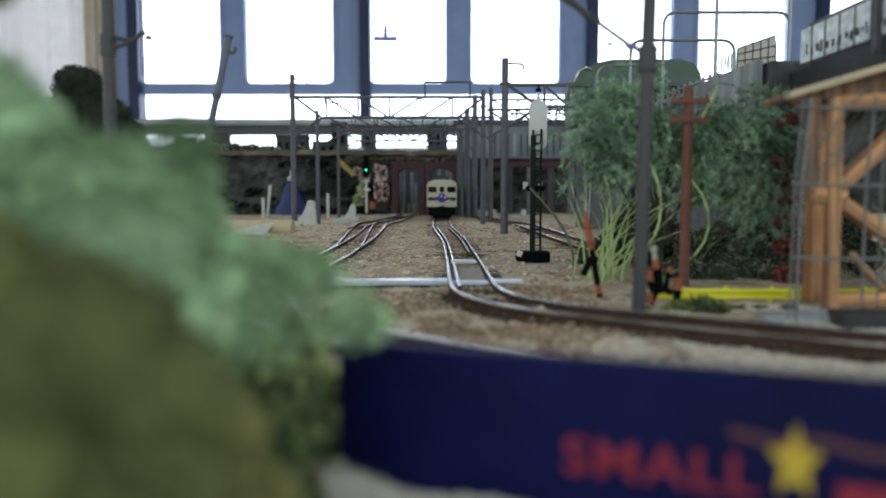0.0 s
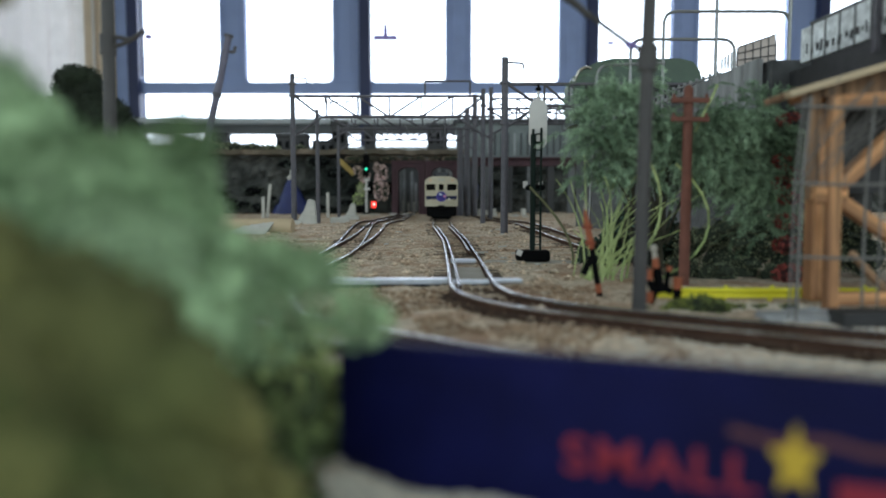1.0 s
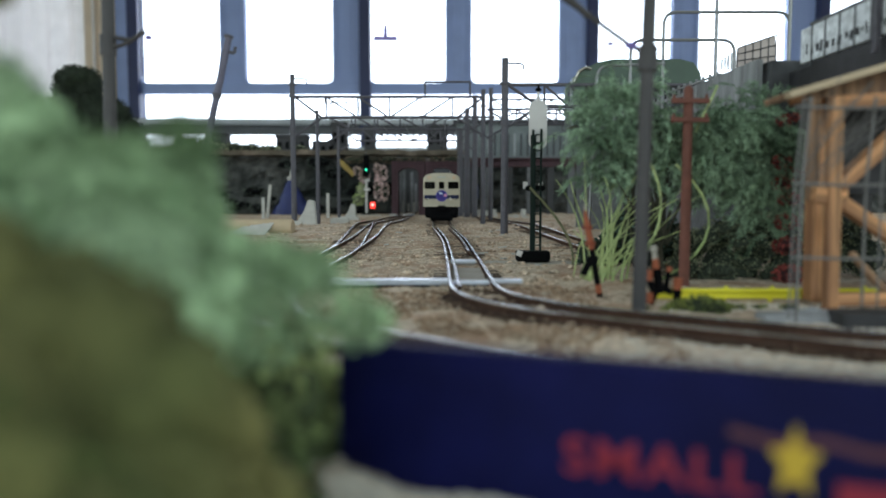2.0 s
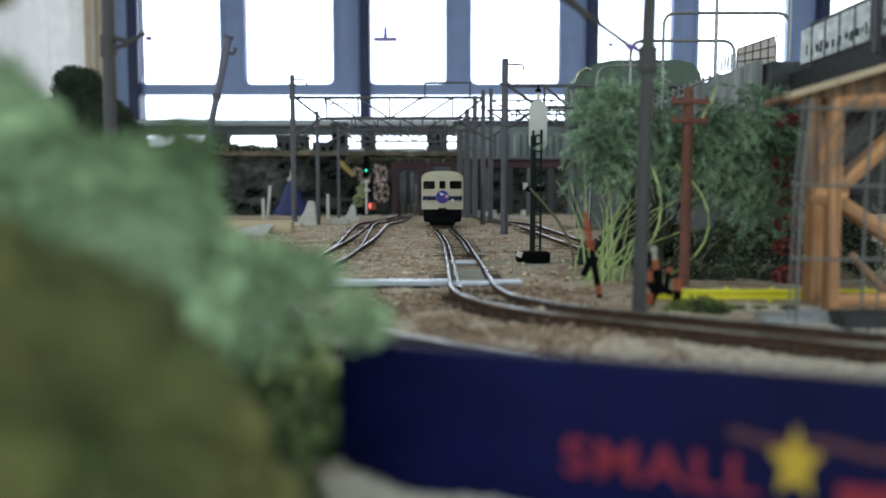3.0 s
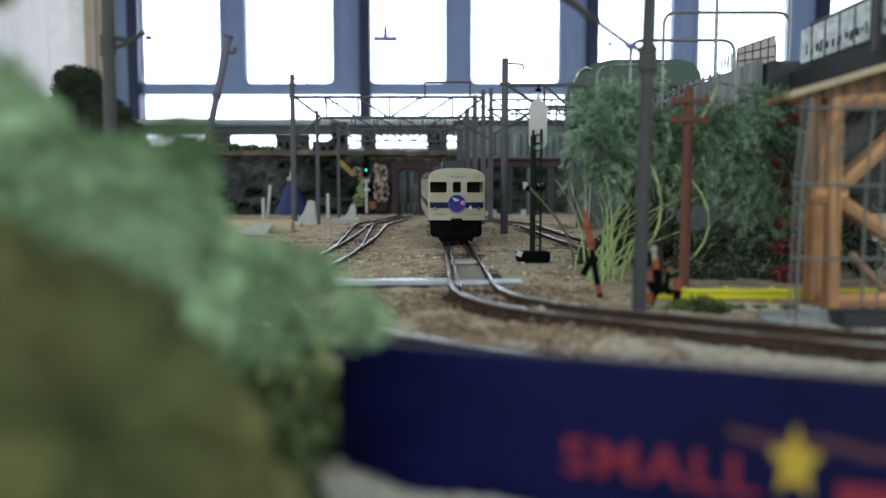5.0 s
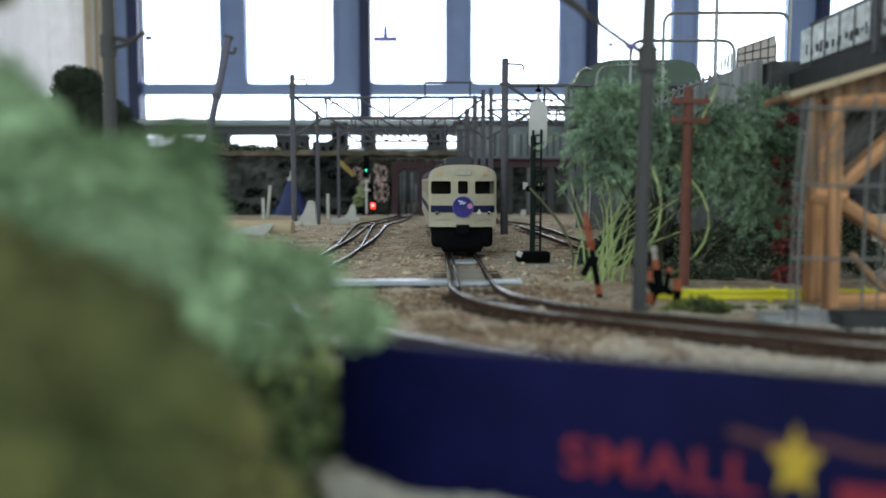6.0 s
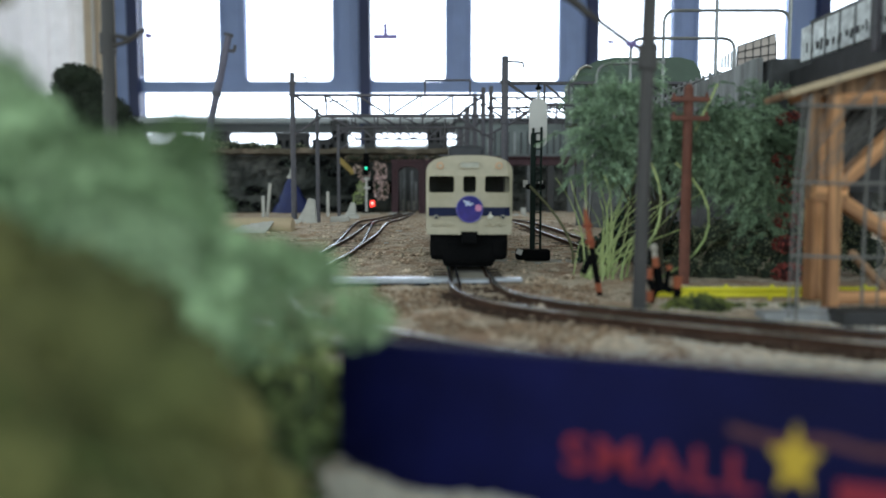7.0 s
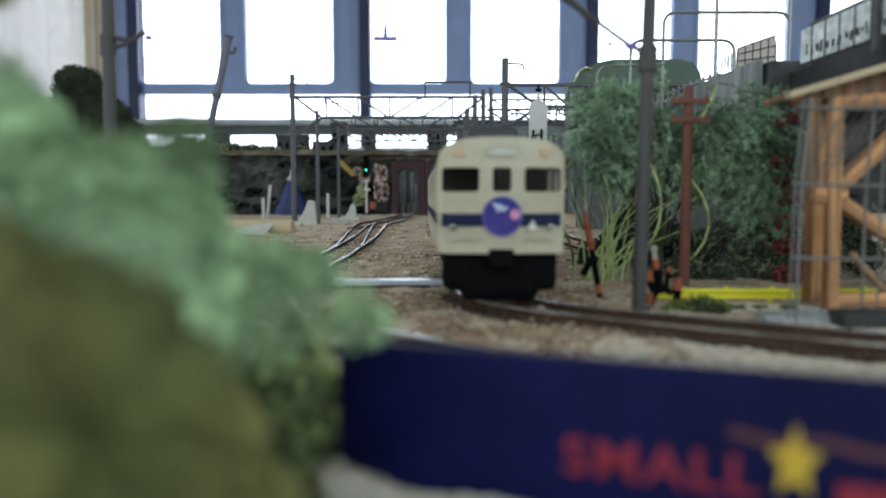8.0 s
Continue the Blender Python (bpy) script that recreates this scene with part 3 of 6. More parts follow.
    for x in (-12.15, 12.15):
        bm = bmesh.new()
        box(bm, (x, 9, F - 6.1), (9.6, 12, 10.6), bevel=2.4)
        part("step_box", bm, BLACK, t)
    # black plow block, carried down to take in the shadow between the rails
    bm = bmesh.new()
    box(bm, (0, 7, 7.7), (24, 9, 12.0), bevel=2.6)
    part("plow_and_shade_block", bm, BLACK, t)
    bm = bmesh.new()
    box(bm, (0, 30, F - 7), (26, 30, 9), bevel=1.5)
    part("equipment_box", bm, BLACK, t)
    bm = bmesh.new()
    box(bm, (0, -0.3, F - 1.6), (6.6, 7, 4.6), bevel=0.8)
    part("coupler", bm, BLACK, t, "black coupler")
    bm = bmesh.new()
    box(bm, (0, 9, 3.4), (22, 8, 5.6), bevel=1.2)
    part("rail_guard", bm, BLACK, t)
    for yb in (32, 208):
        bm = bmesh.new()
        for sx in (-1, 1):
            box(bm, (sx * 12.4, yb, 6.6), (2.2, 36, 6), bevel=0.8)
        box(bm, (0, yb, 7), (24, 12, 4))
        bg = part("bogie", bm, BLACK, t)
        for dy in (-13, 13):
            bm = bmesh.new()
            rod(bm, (-9.8, yb + dy, 5.7), (9.8, yb + dy, 5.7), 1.2, 1.2, 10)
            for sx in (-1, 1):
                rod(bm, (sx * 7.1, yb + dy, 5.7), (sx * 9.6, yb + dy, 5.7), 5.6, 5.6, 24)
            part("wheelset", bm, BLACK, bg)
    # roof gear
    for yc, hh in ((38, 8.6), (110, 4.4), (205, 3.0)):
        bm = bmesh.new()
        box(bm, (0, yc, F + 33.5), (16, 28, hh + 2), bevel=1.4)
        for k in range(6):
            box(bm, (0, yc - 10 + k * 4, F + 33.6 + hh / 2 + 1.1), (11, 1.2, 0.6))
        part("roof_unit", bm, ROOF_GREY, t, "grey ventilator box on the roof")
    bm = bmesh.new()
    tube(bm, [(-9, 158, F + 36), (9, 158, F + 36), (9, 178, F + 36), (-9, 178, F + 36), (-9, 158, F + 36)], 0.5)
    tube(bm, [(-8, 160, F + 37), (0, 176, F + 40), (8, 160, F + 37)], 0.4)
    tube(bm, [(-11, 166, F + 40.5), (11, 166, F + 40.5)], 0.5)
    for x in (-8, 8):
        for y in (160, 176):
            rod(bm, (x, y, F + 32), (x, y, F + 36), 0.7, 0.7, 8)
    part("pantograph", bm, POLE, t, "folded grey pantograph")
    return t

# ---- poles, gantries and signals ----


def pole_mesh(h, r0, r1):
    bm = bmesh.new()
    rod(bm, (0, 0, -4), (0, 0, h), r0, r1, 12)
    return bm


def mast(x, y, h, r, label, group="catenary masts", collars=(), bracket=False, name="catenary_mast"):
    t = thing(name, (x, y, ground_z(x, y)), label, "mast", group)
    part("pole", pole_mesh(h, r, r * 0.85), POLE, t)
    for z in collars:
        bm = bmesh.new()
        rod(bm, (0, 0, z - 1), (0, 0, z + 1), r * 1.35, r * 1.35, 12)
        part("collar", bm, POLE, t)
    if bracket:
        bm = bmesh.new()
        tube(bm, [(0, 0, h - 4), (13, 0, h - 4.5), (14.5, 0, h - 5.5), (14.5, 0, h - 9)], 0.8)
        part("bracket", bm, POLE, t)
    return t


def gantry(x0, x1, y, z_top, depth, label, bays=6, leg_drop=26):
    """Lattice beam between two masts."""
    t = thing("gantry_beam", (x0, y, z_top), label, "gantry", "lattice gantries")
    L = x1 - x0
    bm = bmesh.new()
    tube(bm, [(0, 0, 0), (L, 0, 0)], 1.35)
    tube(bm, [(L * 0.14, 0, -depth), (L * 0.86, 0, -depth)], 1.35)
    part("chord", bm, POLE, t)
    pts = [L * 0.165 + (L * 0.67) * i / bays for i in range(bays + 1)]
    for i, p in enumerate(pts):
        bm = bmesh.new()
        tube(bm, [(p, 0, 0), (p, 0, -depth)], 1.0)
        if i < bays:
            q = pts[i + 1]
            tube(bm, [(p, 0, 0), (q, 0, -depth)] if i < bays / 2 else [(p, 0, -depth), (q, 0, 0)], 1.0)
        part("lattice", bm, POLE, t)
    bm = bmesh.new()
    tube(bm, [(0, 0, 0), (L * 0.14, 0, -depth)], 1.2)
    tube(bm, [(0, 0, -depth - leg_drop), (L * 0.14, 0, -depth)], 1.2)
    tube(bm, [(L, 0, 0), (L * 0.86, 0, -depth)], 1.2)
    tube(bm, [(L, 0, -depth - leg_drop), (L * 0.86, 0, -depth)], 1.2)
    part("brace", bm, POLE, t)
    bm = bmesh.new()
    for p in (0.3, 0.42, 0.62, 0.74):
        tube(bm, [(L * p, 0, -depth), (L * p, 0, -depth - 6), (L * p + 5, 0, -depth - 8)], 0.65)
    part("hanger", bm, POLE, t)
    return t


def yard_masts():
    g = "catenary masts"
    mast(-150, 744, 150, 2.9, "tall grey catenary mast carrying a lattice gantry", g, (140, 96, 128), True)
    mast(41, 760, 137, 2.6, "grey catenary mast at the end of a lattice gantry", g, (120, 90))
    mast(-134, 793, 121, 2.3, "slim grey catenary mast in the yard", g, (110,))
    mast(-142, 1008, 125, 2.2, "distant slim grey catenary mast", g)
    mast(49.5, 597, 140, 3.1, "tall grey catenary mast beside the sandy track", g, (120, 88), True)
    mast(61, 949, 168, 3.2, "tall distant grey catenary mast", g, (140, 84))
    mast(35, 1076, 158, 4.6, "thick grey mast near the tunnel portals", g, (130,))
    mast(45, 1052, 172, 4.2, "thick grey mast near the tunnel portals", g, (140,))
    mast(26, 1110, 130, 5.0, "thick grey mast standing before the portal wall", g)
    gantry(-149, 41, 752, 129, 20.5, "long grey lattice gantry spanning the tracks", 4, 18)
    gantry(-133, 60, 860, 120, 14, "second grey lattice gantry behind the first", 5, 14)
    gantry(-142, 45, 1010, 118, 15, "far grey lattice gantry over the yard", 7, 14)
    gantry(52, 228, 597, 119, 17, "grey lattice gantry reaching over the willow", 6, 16)
    gantry(62, 250, 940, 150, 18, "distant grey lattice gantry", 6, 14)
    gantry(47, 240, 800, 122, 16, "grey lattice gantry over the sidings", 6, 14)
    f = thing("signal_hoop", (-18, 745, 128), "square grey wire hoop standing on the gantry", "hoop")
    bm = bmesh.new()
    tube(bm, [(0, 0, 0), (0, 0, 15), (45, 0, 15), (45, 0, 0)], 1.0)
    part("hoop", bm, POLE, f)
    f = thing("dropper_frame", (-119, 752, 129), "small grey wire frame hanging from the gantry chord", "wire frame")
    bm = bmesh.new()
    tube(bm, [(0, 0, 0), (0, 0, -6), (28, 0, -5), (28, 0, 0)], 0.7)
    part("frame_wire", bm, POLE, f)
    for x in (6, 22):
        bm = bmesh.new()
        tube(bm, [(x, 0, -5.6), (x, 0, -10)], 0.8)
        part("insulator", bm, POLE, f)
    # thin overhead wires
    w = thing("overhead_wires", (0, 0, 0), "thin grey overhead wires strung between the gantries", "wires")
    for x, z in ((-61, 98), (2, 98), (-40, 101)):
        bm = bmesh.new()
        tube(bm, [(x, 752, z + 3), (x * 0.98, 860, z), (x * 0.95, 1010, z + 2), (x * 0.95, 1150, z)], 0.22, 4)
        part("wire", bm, WIRE, w)


SIG_GREEN = material("signal_green", (0.005, 0.014, 0.010), 0.55, 0, 0.2, 300, 0.05, gloss=0.2)
SIG_WHITE = material("signal_white", (0.58, 0.55, 0.52), 0.5, 0, 0.05, 200, 0.03)


def big_signal():
    t = thing("signal", (47, 377, ground_z(47, 377)), "dark green signal post with a white rounded backboard", "signal")
    bm = bmesh.new()
    box(bm, (-1, 0, 3.4), (17, 10, 5.4), bevel=1.0)
    part("base", bm, BLACK, t, "black signal base")
    bm = bmesh.new()
    box(bm, (-8.4, -5.2, 5.2), (3.0, 0.8, 3.0), (0, 20, 0), 0.3)
    part("tag", bm, SIG_WHITE, t)
    bm = bmesh.new()
    box(bm, (-1.2, 0, 34), (2.7, 2.4, 62), bevel=0.4)
    part("post", bm, SIG_GREEN, t)
    bm = bmesh.new()
    rod(bm, (2.7, -1, 5), (2.7, -1, 68), 0.62, 0.62, 8)
    part("ladder_rail", bm, SIG_GREEN, t)
    for k in range(15):
        bm = bmesh.new()
        rod(bm, (-0.2, -1, 9 + k * 4.0), (2.7, -1, 9 + k * 4.0), 0.35, 0.35, 5)
        part("rung", bm, SIG_GREEN, t)
    bm = bmesh.new()
    sheet(bm, round_rect(-3.4, 57.6, 5.8, 82.6, 4.2, 8), [], 1.6, lambda u, v, w: (u, w, v))
    bmesh.ops.bevel(bm, geom=[e for e in bm.edges if e.is_boundary or e.calc_face_angle(0) > 1], offset=0.4, segments=2, affect="EDGES")
    part("backboard", bm, SIG_WHITE, t, "white rounded backboard")
    bm = bmesh.new()
    for x in (-1.4, 2.7):
        rod(bm, (x, -1.4, 56), (x, -1.4, 67.5), 0.62, 0.62, 8)
    tube(bm, [(-1.4, -1.4, 60.5), (2.7, -1.4, 60.5)], 0.4)
    part("clamp", bm, SIG_GREEN, t)
    bm = bmesh.new()
    rod(bm, (1.2, 0.5, 82), (1.2, 0.5, 86.5), 1.1, 0.7, 10)
    part("finial", bm, SIG_WHITE, t)
    bm = bmesh.new()
    ball(bm, (1.2, 0.5, 87.6), 1.5, (1.1, 1, 0.75))
    rod(bm, (1.2, 0.5, 88), (1.2, 0.5, 90.2), 0.8, 0.4, 8)
    part("cap", bm, BLACK, t)
    bm = bmesh.new()
    box(bm, (0, 0.4, 38), (7.8, 2, 3), bevel=0.6)
    for x in (-3.6, 3.6):
        rod(bm, (x, -1.6, 38), (x, 1.2, 38), 1.4, 1.4, 10)
    part("small_lamp_head", bm, BLACK, t)
    for x in (-4.9, 2.9):
        bm = bmesh.new()
        box(bm, (x, 1.2, 39.5), (2.4, 0.8, 3.6), bevel=0.2)
        part("plate", bm, SIG_WHITE, t, "small white plate")


def small_signal():
    t = thing("colour_light_signal", (-117, 1130, ground_z(-117, 1130)), "small colour-light signal showing green on a white-banded post", "signal")
    bm = bmesh.new()
    box(bm, (0, 0, 2.0), (13, 10, 3.4), bevel=0.8)
    part("base", bm, BLACK, t)
    bm = bmesh.new()
    rod(bm, (0, 0, 3), (0, 0, 56), 1.8, 1.6, 10)
    part("post", bm, SIG_WHITE, t, "whitish post")
    for z in (40, 54):
        bm = bmesh.new()
        box(bm, (1, -1, z), (9, 3, 3.6), bevel=0.5)
        part("box", bm, SIG_WHITE, t)
    bm = bmesh.new()
    box(bm, (0, 0, 76), (9, 4, 34), bevel=2.0)
    head = part("head", bm, BLACK, t, "black lamp head")
    for k, (z, m) in enumerate(((86, BLACK), (78, BLACK), (70, glow("green_lamp", (0.05, 0.85, 0.45), 1.6)))):
        bm = bmesh.new()
        rod(bm, (0, -3.2, z), (0, -1.8, z), 1.7, 1.9, 12)
        part("lens", bm, m, head, "lit green lens" if k == 2 else "dark lens")
    bm = bmesh.new()
    rod(bm, (0, 0, 92), (0, 0, 99), 0.7, 0.4, 6)
    part("finial", bm, POLE, head)
    # concrete plinth under it
    for x, w in ((-117, 46), (-72, 24)):
        bm = bmesh.new()
        box(bm, (x, 1122, ground_z(x, 1122) + 0.6), (w, 14, 2.6), bevel=0.4)
        solid("plinth", bm, CONCRETE, "pale concrete plinth by the tracks", "plinth")


def beacon():
    """Flashing red warning light; the flash is made by turning one lit lens on a dark drum."""
    x, y = -106, 1118
    t = thing("warning_light", (x, y, ground_z(x, y)), "small red flashing warning light on a short stand, its flash made by a turning drum", "warning light")
    bm = bmesh.new()
    rod(bm, (0, 0, -1), (0, 0, 9), 1.2, 1.0, 8)
    box(bm, (0, 0, 9.5), (9, 7, 1.5), bevel=0.4)
    part("stand", bm, BLACK, t)
    bm = bmesh.new()
    rod(bm, (0, 0, -5.5), (0, 0, 5.5), 4.9, 4.9, 20)
    drum = part("drum", bm, material("drum_brown", (0.25, 0.07, 0.03), 0.6, 0, 0.3, 300, 0.1), t, "brown lamp drum")
    drum.matrix_basis = pose(0, 0, 16 * MM)
    bm = bmesh.new()
    arc = [math.radians(-90 - 40 + 8 * k) for k in range(11)]
    sheet(bm, [(5.1 * math.cos(a), 5.1 * math.sin(a)) for a in arc] + [(4.7 * math.cos(a), 4.7 * math.sin(a)) for a in reversed(arc)], [], 8.6, lambda u, v, w: (u, v, w - 4.3))
    part("lens", bm, glow("red_lamp", (1.0, 0.03, 0.02), 2.4), drum, "lit red lens")
    bm = bmesh.new()
    rod(bm, (0, -5.4, 0.6), (0, -4.9, 0.6), 1.8, 1.9, 12)
    part("bulb", bm, glow("red_bulb", (1.0, 0.35, 0.3), 3.0), drum)
    return drum


WOOD_RED = material("telegraph_wood", (0.17, 0.062, 0.042), 0.8, 0, 0.25, 300, 0.3)


def near_poles():
    t = thing("trackside_pole", (58.4, 218, -3), "grey leaning trackside pole with a bracket arm", "pole")
    bm = bmesh.new()
    rod(bm, (0, 0, -3), (1.6, 0, 108), 2.15, 1.95, 16)
    part("pole", bm, POLE_NEAR, t)
    bm = bmesh.new()
    tube(bm, [(0.5, 0, 77), (-5, 0, 80), (-15, 0, 87), (-24, 0, 93), (-28, 0, 97)], 0.75, 8)
    tube(bm, [(-16, 0, 87.5), (-26, 0, 96)], 1.1, 8)
    part("bracket_arm", bm, POLE_NEAR, t)
    bm = bmesh.new()
    rod(bm, (1, 0, 72), (1.2, 0, 79), 2.9, 2.9, 12)
    part("clamp", bm, POLE_NEAR, t)
    bm = bmesh.new()
    ball(bm, (-4, -1, 79), 1.4, (1.4, 1, 0.8))
    ball(bm, (-10, -1, 79.6), 1.0, (1.4, 1, 0.8))
    part("insulator", bm, material("insulator_violet", (0.2, 0.15, 0.4), 0.4, 0, 0.1, 300, 0), t, "violet insulator")
    t = thing("telegraph_pole", (94, 286, -3), "reddish-brown wooden telegraph pole with two crossarms", "telegraph pole")
    bm = bmesh.new()
    rod(bm, (0, 0, -2), (0, 0, 76), 2.1, 1.8, 12)
    rod(bm, (0, 0, 76), (0, 0, 77.4), 1.8, 0.8, 12)
    part("pole", bm, WOOD_RED, t)
    for z in (71.5, 64.3):
        bm = bmesh.new()
        box(bm, (0.3, -1.6, z), (15, 1.7, 1.9), (0, 0, 6), 0.3)
        a = part("crossarm", bm, WOOD_RED, t)
        for x in (-6, 6.4):
            bm = bmesh.new()
            rod(bm, (x, -1.6, z + 0.8), (x, -1.6, z + 2.4), 0.7, 0.5, 8)
            part("pin", bm, WOOD_RED, a)
    # leaning pole and tall pole rising out of the bush
    t = thing("leaning_pole", (-121, 320, -3), "grey leaning pole with a small lamp bracket", "pole")
    bm = bmesh.new()
    rod(bm, (4.8, 0, -4), (24.1, 0, 78), 1.5, 1.45, 12)
    rod(bm, (24.1, 0, 78), (29.9, 0, 103), 1.6, 1.45, 12)
    part("pole", bm, material("pole_violet", (0.13, 0.12, 0.17), 0.5, 0.1, 0.2, 300, 0.1), t)
    for a, b in (((23.8, 0, 77), (24.3, 0, 79)), ((29.6, 0, 102.2), (29.9, 0, 103.4))):
        bm = bmesh.new()
        rod(bm, a, b, 2.0, 2.0, 12)
        part("collar", bm, POLE, t)
    bm = bmesh.new()
    tube(bm, [(28, 0, 96.5), (32, 0, 96), (32.5, 0, 98.5)], 0.7)
    part("bracket", bm, POLE, t)
    t = thing("trackside_pole", (-117, 260, -3), "grey trackside pole with a wire bracket, behind the bush", "pole")
    bm = bmesh.new()
    rod(bm, (0, 0, -3), (1.6, 0, 118), 2.3, 2.1, 14)
    part("pole", bm, POLE_NEAR, t)
    bm = bmesh.new()
    tube(bm, [(1, -1, 86), (8, -1, 88), (14, -1, 92)], 0.8, 8)
    tube(bm, [(1, -1, 90.5), (9, -1, 89)], 0.8, 8)
    rod(bm, (1, 0, 84), (1, 0, 91), 2.7, 2.7, 12)
    part("bracket_arm", bm, POLE_NEAR, t)
    bm = bmesh.new()
    ball(bm, (15.5, -1, 90), 1.0, (1.5, 1, 1))
    part("insulator", bm, bpy.data.materials["insulator_violet"], t, "violet insulator")
    h = thing("wire_hanger", (0, 0, 0), "small violet hanger on an overhead span wire", "wire hanger")
    bm = bmesh.new()
    tube(bm, [(-114, 262, 112), (-20, 300, 118), (32, 219, 128)], 0.15, 4)
    part("wire", bm, WIRE, h)
    for x, y, z0, z1 in ((-23, 300, 117.5, 95), (17, 243, 125, 98)):
        bm = bmesh.new()
        rod(bm, (x, y, z0), (x, y, z1 + 4), 0.08, 0.08, 5)
        rod(bm, (x, y, z1 + 5), (x, y, z1), 0.7, 0.8, 8)
        box(bm, (x, y, z1), (9.5 if x < 0 else 2.0, 1.6, 1.7), bevel=0.3)
        part("hanger", bm, bpy.data.materials["insulator_violet"], h)
    w = thing("span_wire", (0, 0, 0), "thin wire running up from the pole bracket", "wire")
    bm = bmesh.new()
    tube(bm, [(-103, 259, 89), (-88, 262, 98), (-60, 270, 116)], 0.15, 4)
    part("wire", bm, WIRE, w)


# ---- plants ----
# dark noise patches in the willow colour stand in for shade between fronds
LEAF_WILLOW = material("willow_leaf", (0.31, 0.43, 0.28), 0.8, 0, 0.5, 260, 0, (0.05, 0.09, 0.045), 0.44, 0, 0.35, gloss=0.3)
LEAF_BUSH = material("bush_foam", (0.345, 0.475, 0.265), 0.9, 0, 0.4, 430, 0, (0.13, 0.205, 0.09), 0.46, 0, 0.35)
LEAF_OLIVE = material("olive_foam", (0.185, 0.17, 0.055), 0.95, 0, 0.3, 190, 0, (0.05, 0.07, 0.018), 0.5, 0, 0.3)
# leaf of the dark tree; as a core it darkens the gaps like shade
LEAF_DARK_AND_SHADE = material("dark_leaf_and_shade", (0.02, 0.03, 0.014), 0.9, 0, 0.3, 200, 0, None, 0.5, 0, 0.4)
LEAF_MOSS = material("moss_leaf", (0.32, 0.335, 0.21), 0.9, 0, 0.3, 80, 0, (0.06, 0.075, 0.045), 0.5, 0, 0.6)
LEAF_LIME = material("lime_stem", (0.42, 0.48, 0.21), 0.7, 0, 0.3, 200, 0, (0.25, 0.33, 0.12), 0.5, 0, 0.4)
LEAF_RED = material("red_leaf", (0.26, 0.045, 0.035), 0.8, 0, 0.3, 300, 0, None, 0.5, 0, 0.5)
BLOSSOM = material("blossom", (0.62, 0.44, 0.42), 0.85, 0, 0.3, 200, 0, (0.33, 0.25, 0.17), 0.45, 0, 0.4)
TWIG = material("twig", (0.06, 0.055, 0.035), 0.85, 0, 0.3, 300, 0.2)


def flakes(bm, c, r, n, size, rnd, shell=0.45):
    """Small ragged three-sided flakes spread through an ellipsoid."""
    for _ in range(n):
        d = Vector((rnd.gauss(0, 1), rnd.gauss(0, 1), rnd.gauss(0, 1))).normalized() * (shell + (1 - shell) * rnd.random() ** 0.6)
        p = Vector((c[0] + d.x * r[0], c[1] + d.y * r[1], c[2] + d.z * r[2]))
        q = Euler((rnd.uniform(0, 6.3), rnd.uniform(0, 6.3), rnd.uniform(0, 6.3))).to_matrix()
        s = size * rnd.uniform(0.5, 1.3)
        vs = [bm.verts.new(p + q @ Vector(k) * s) for k in ((-0.5, -0.35, 0), (0.5, -0.3, 0.15), (0.35, 0.45, 0), (-0.4, 0.4, -0.15))]
        bm.faces.new(vs)


def lump(bm, c, r, seed, rough=0.25, sub=3):
    start = len(bm.verts)
    bmesh.ops.create_icosphere(bm, subdivisions=sub, radius=1)
    bm.verts.ensure_lookup_table()
    for v in bm.verts[start:]:
        k = 1 + rough * noise.noise(v.co * 2.1 + Vector((seed, 0, 0))) + rough * 0.5 * noise.noise(v.co * 5 + Vector((0, seed, 0)))
        v.co = Vector((c[0] + v.co.x * r[0] * k, c[1] + v.co.y * r[1] * k, c[2] + v.co.z * r[2] * k))


def clumps(name, lumps, mat, core, leaf, density, label, category, seed, core_scale=0.82, group=""):
    """A plant of foam clumps: cores of lumpy foam, often dark for inner shade, under a coat of small flakes."""
    rnd = random.Random(seed)
    x, y = lumps[0][0][0], lumps[0][0][1]
    t = thing(name, (x, y, ground_z(x, y)), label, category, group)
    off = Vector((x, y, ground_z(x, y)))
    bm, bc = bmesh.new(), bmesh.new()
    for i, (c, r) in enumerate(lumps):
        c = Vector(c) - off
        lump(bc, c, [k * core_scale for k in r], seed + i * 3.7)
        area = (r[0] * r[1] + r[1] * r[2] + r[0] * r[2]) / 3
        flakes(bm, c, r, int(density * area / leaf ** 2 * 12), leaf, rnd, 0.72)
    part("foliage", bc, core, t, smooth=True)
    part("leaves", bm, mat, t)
    return t


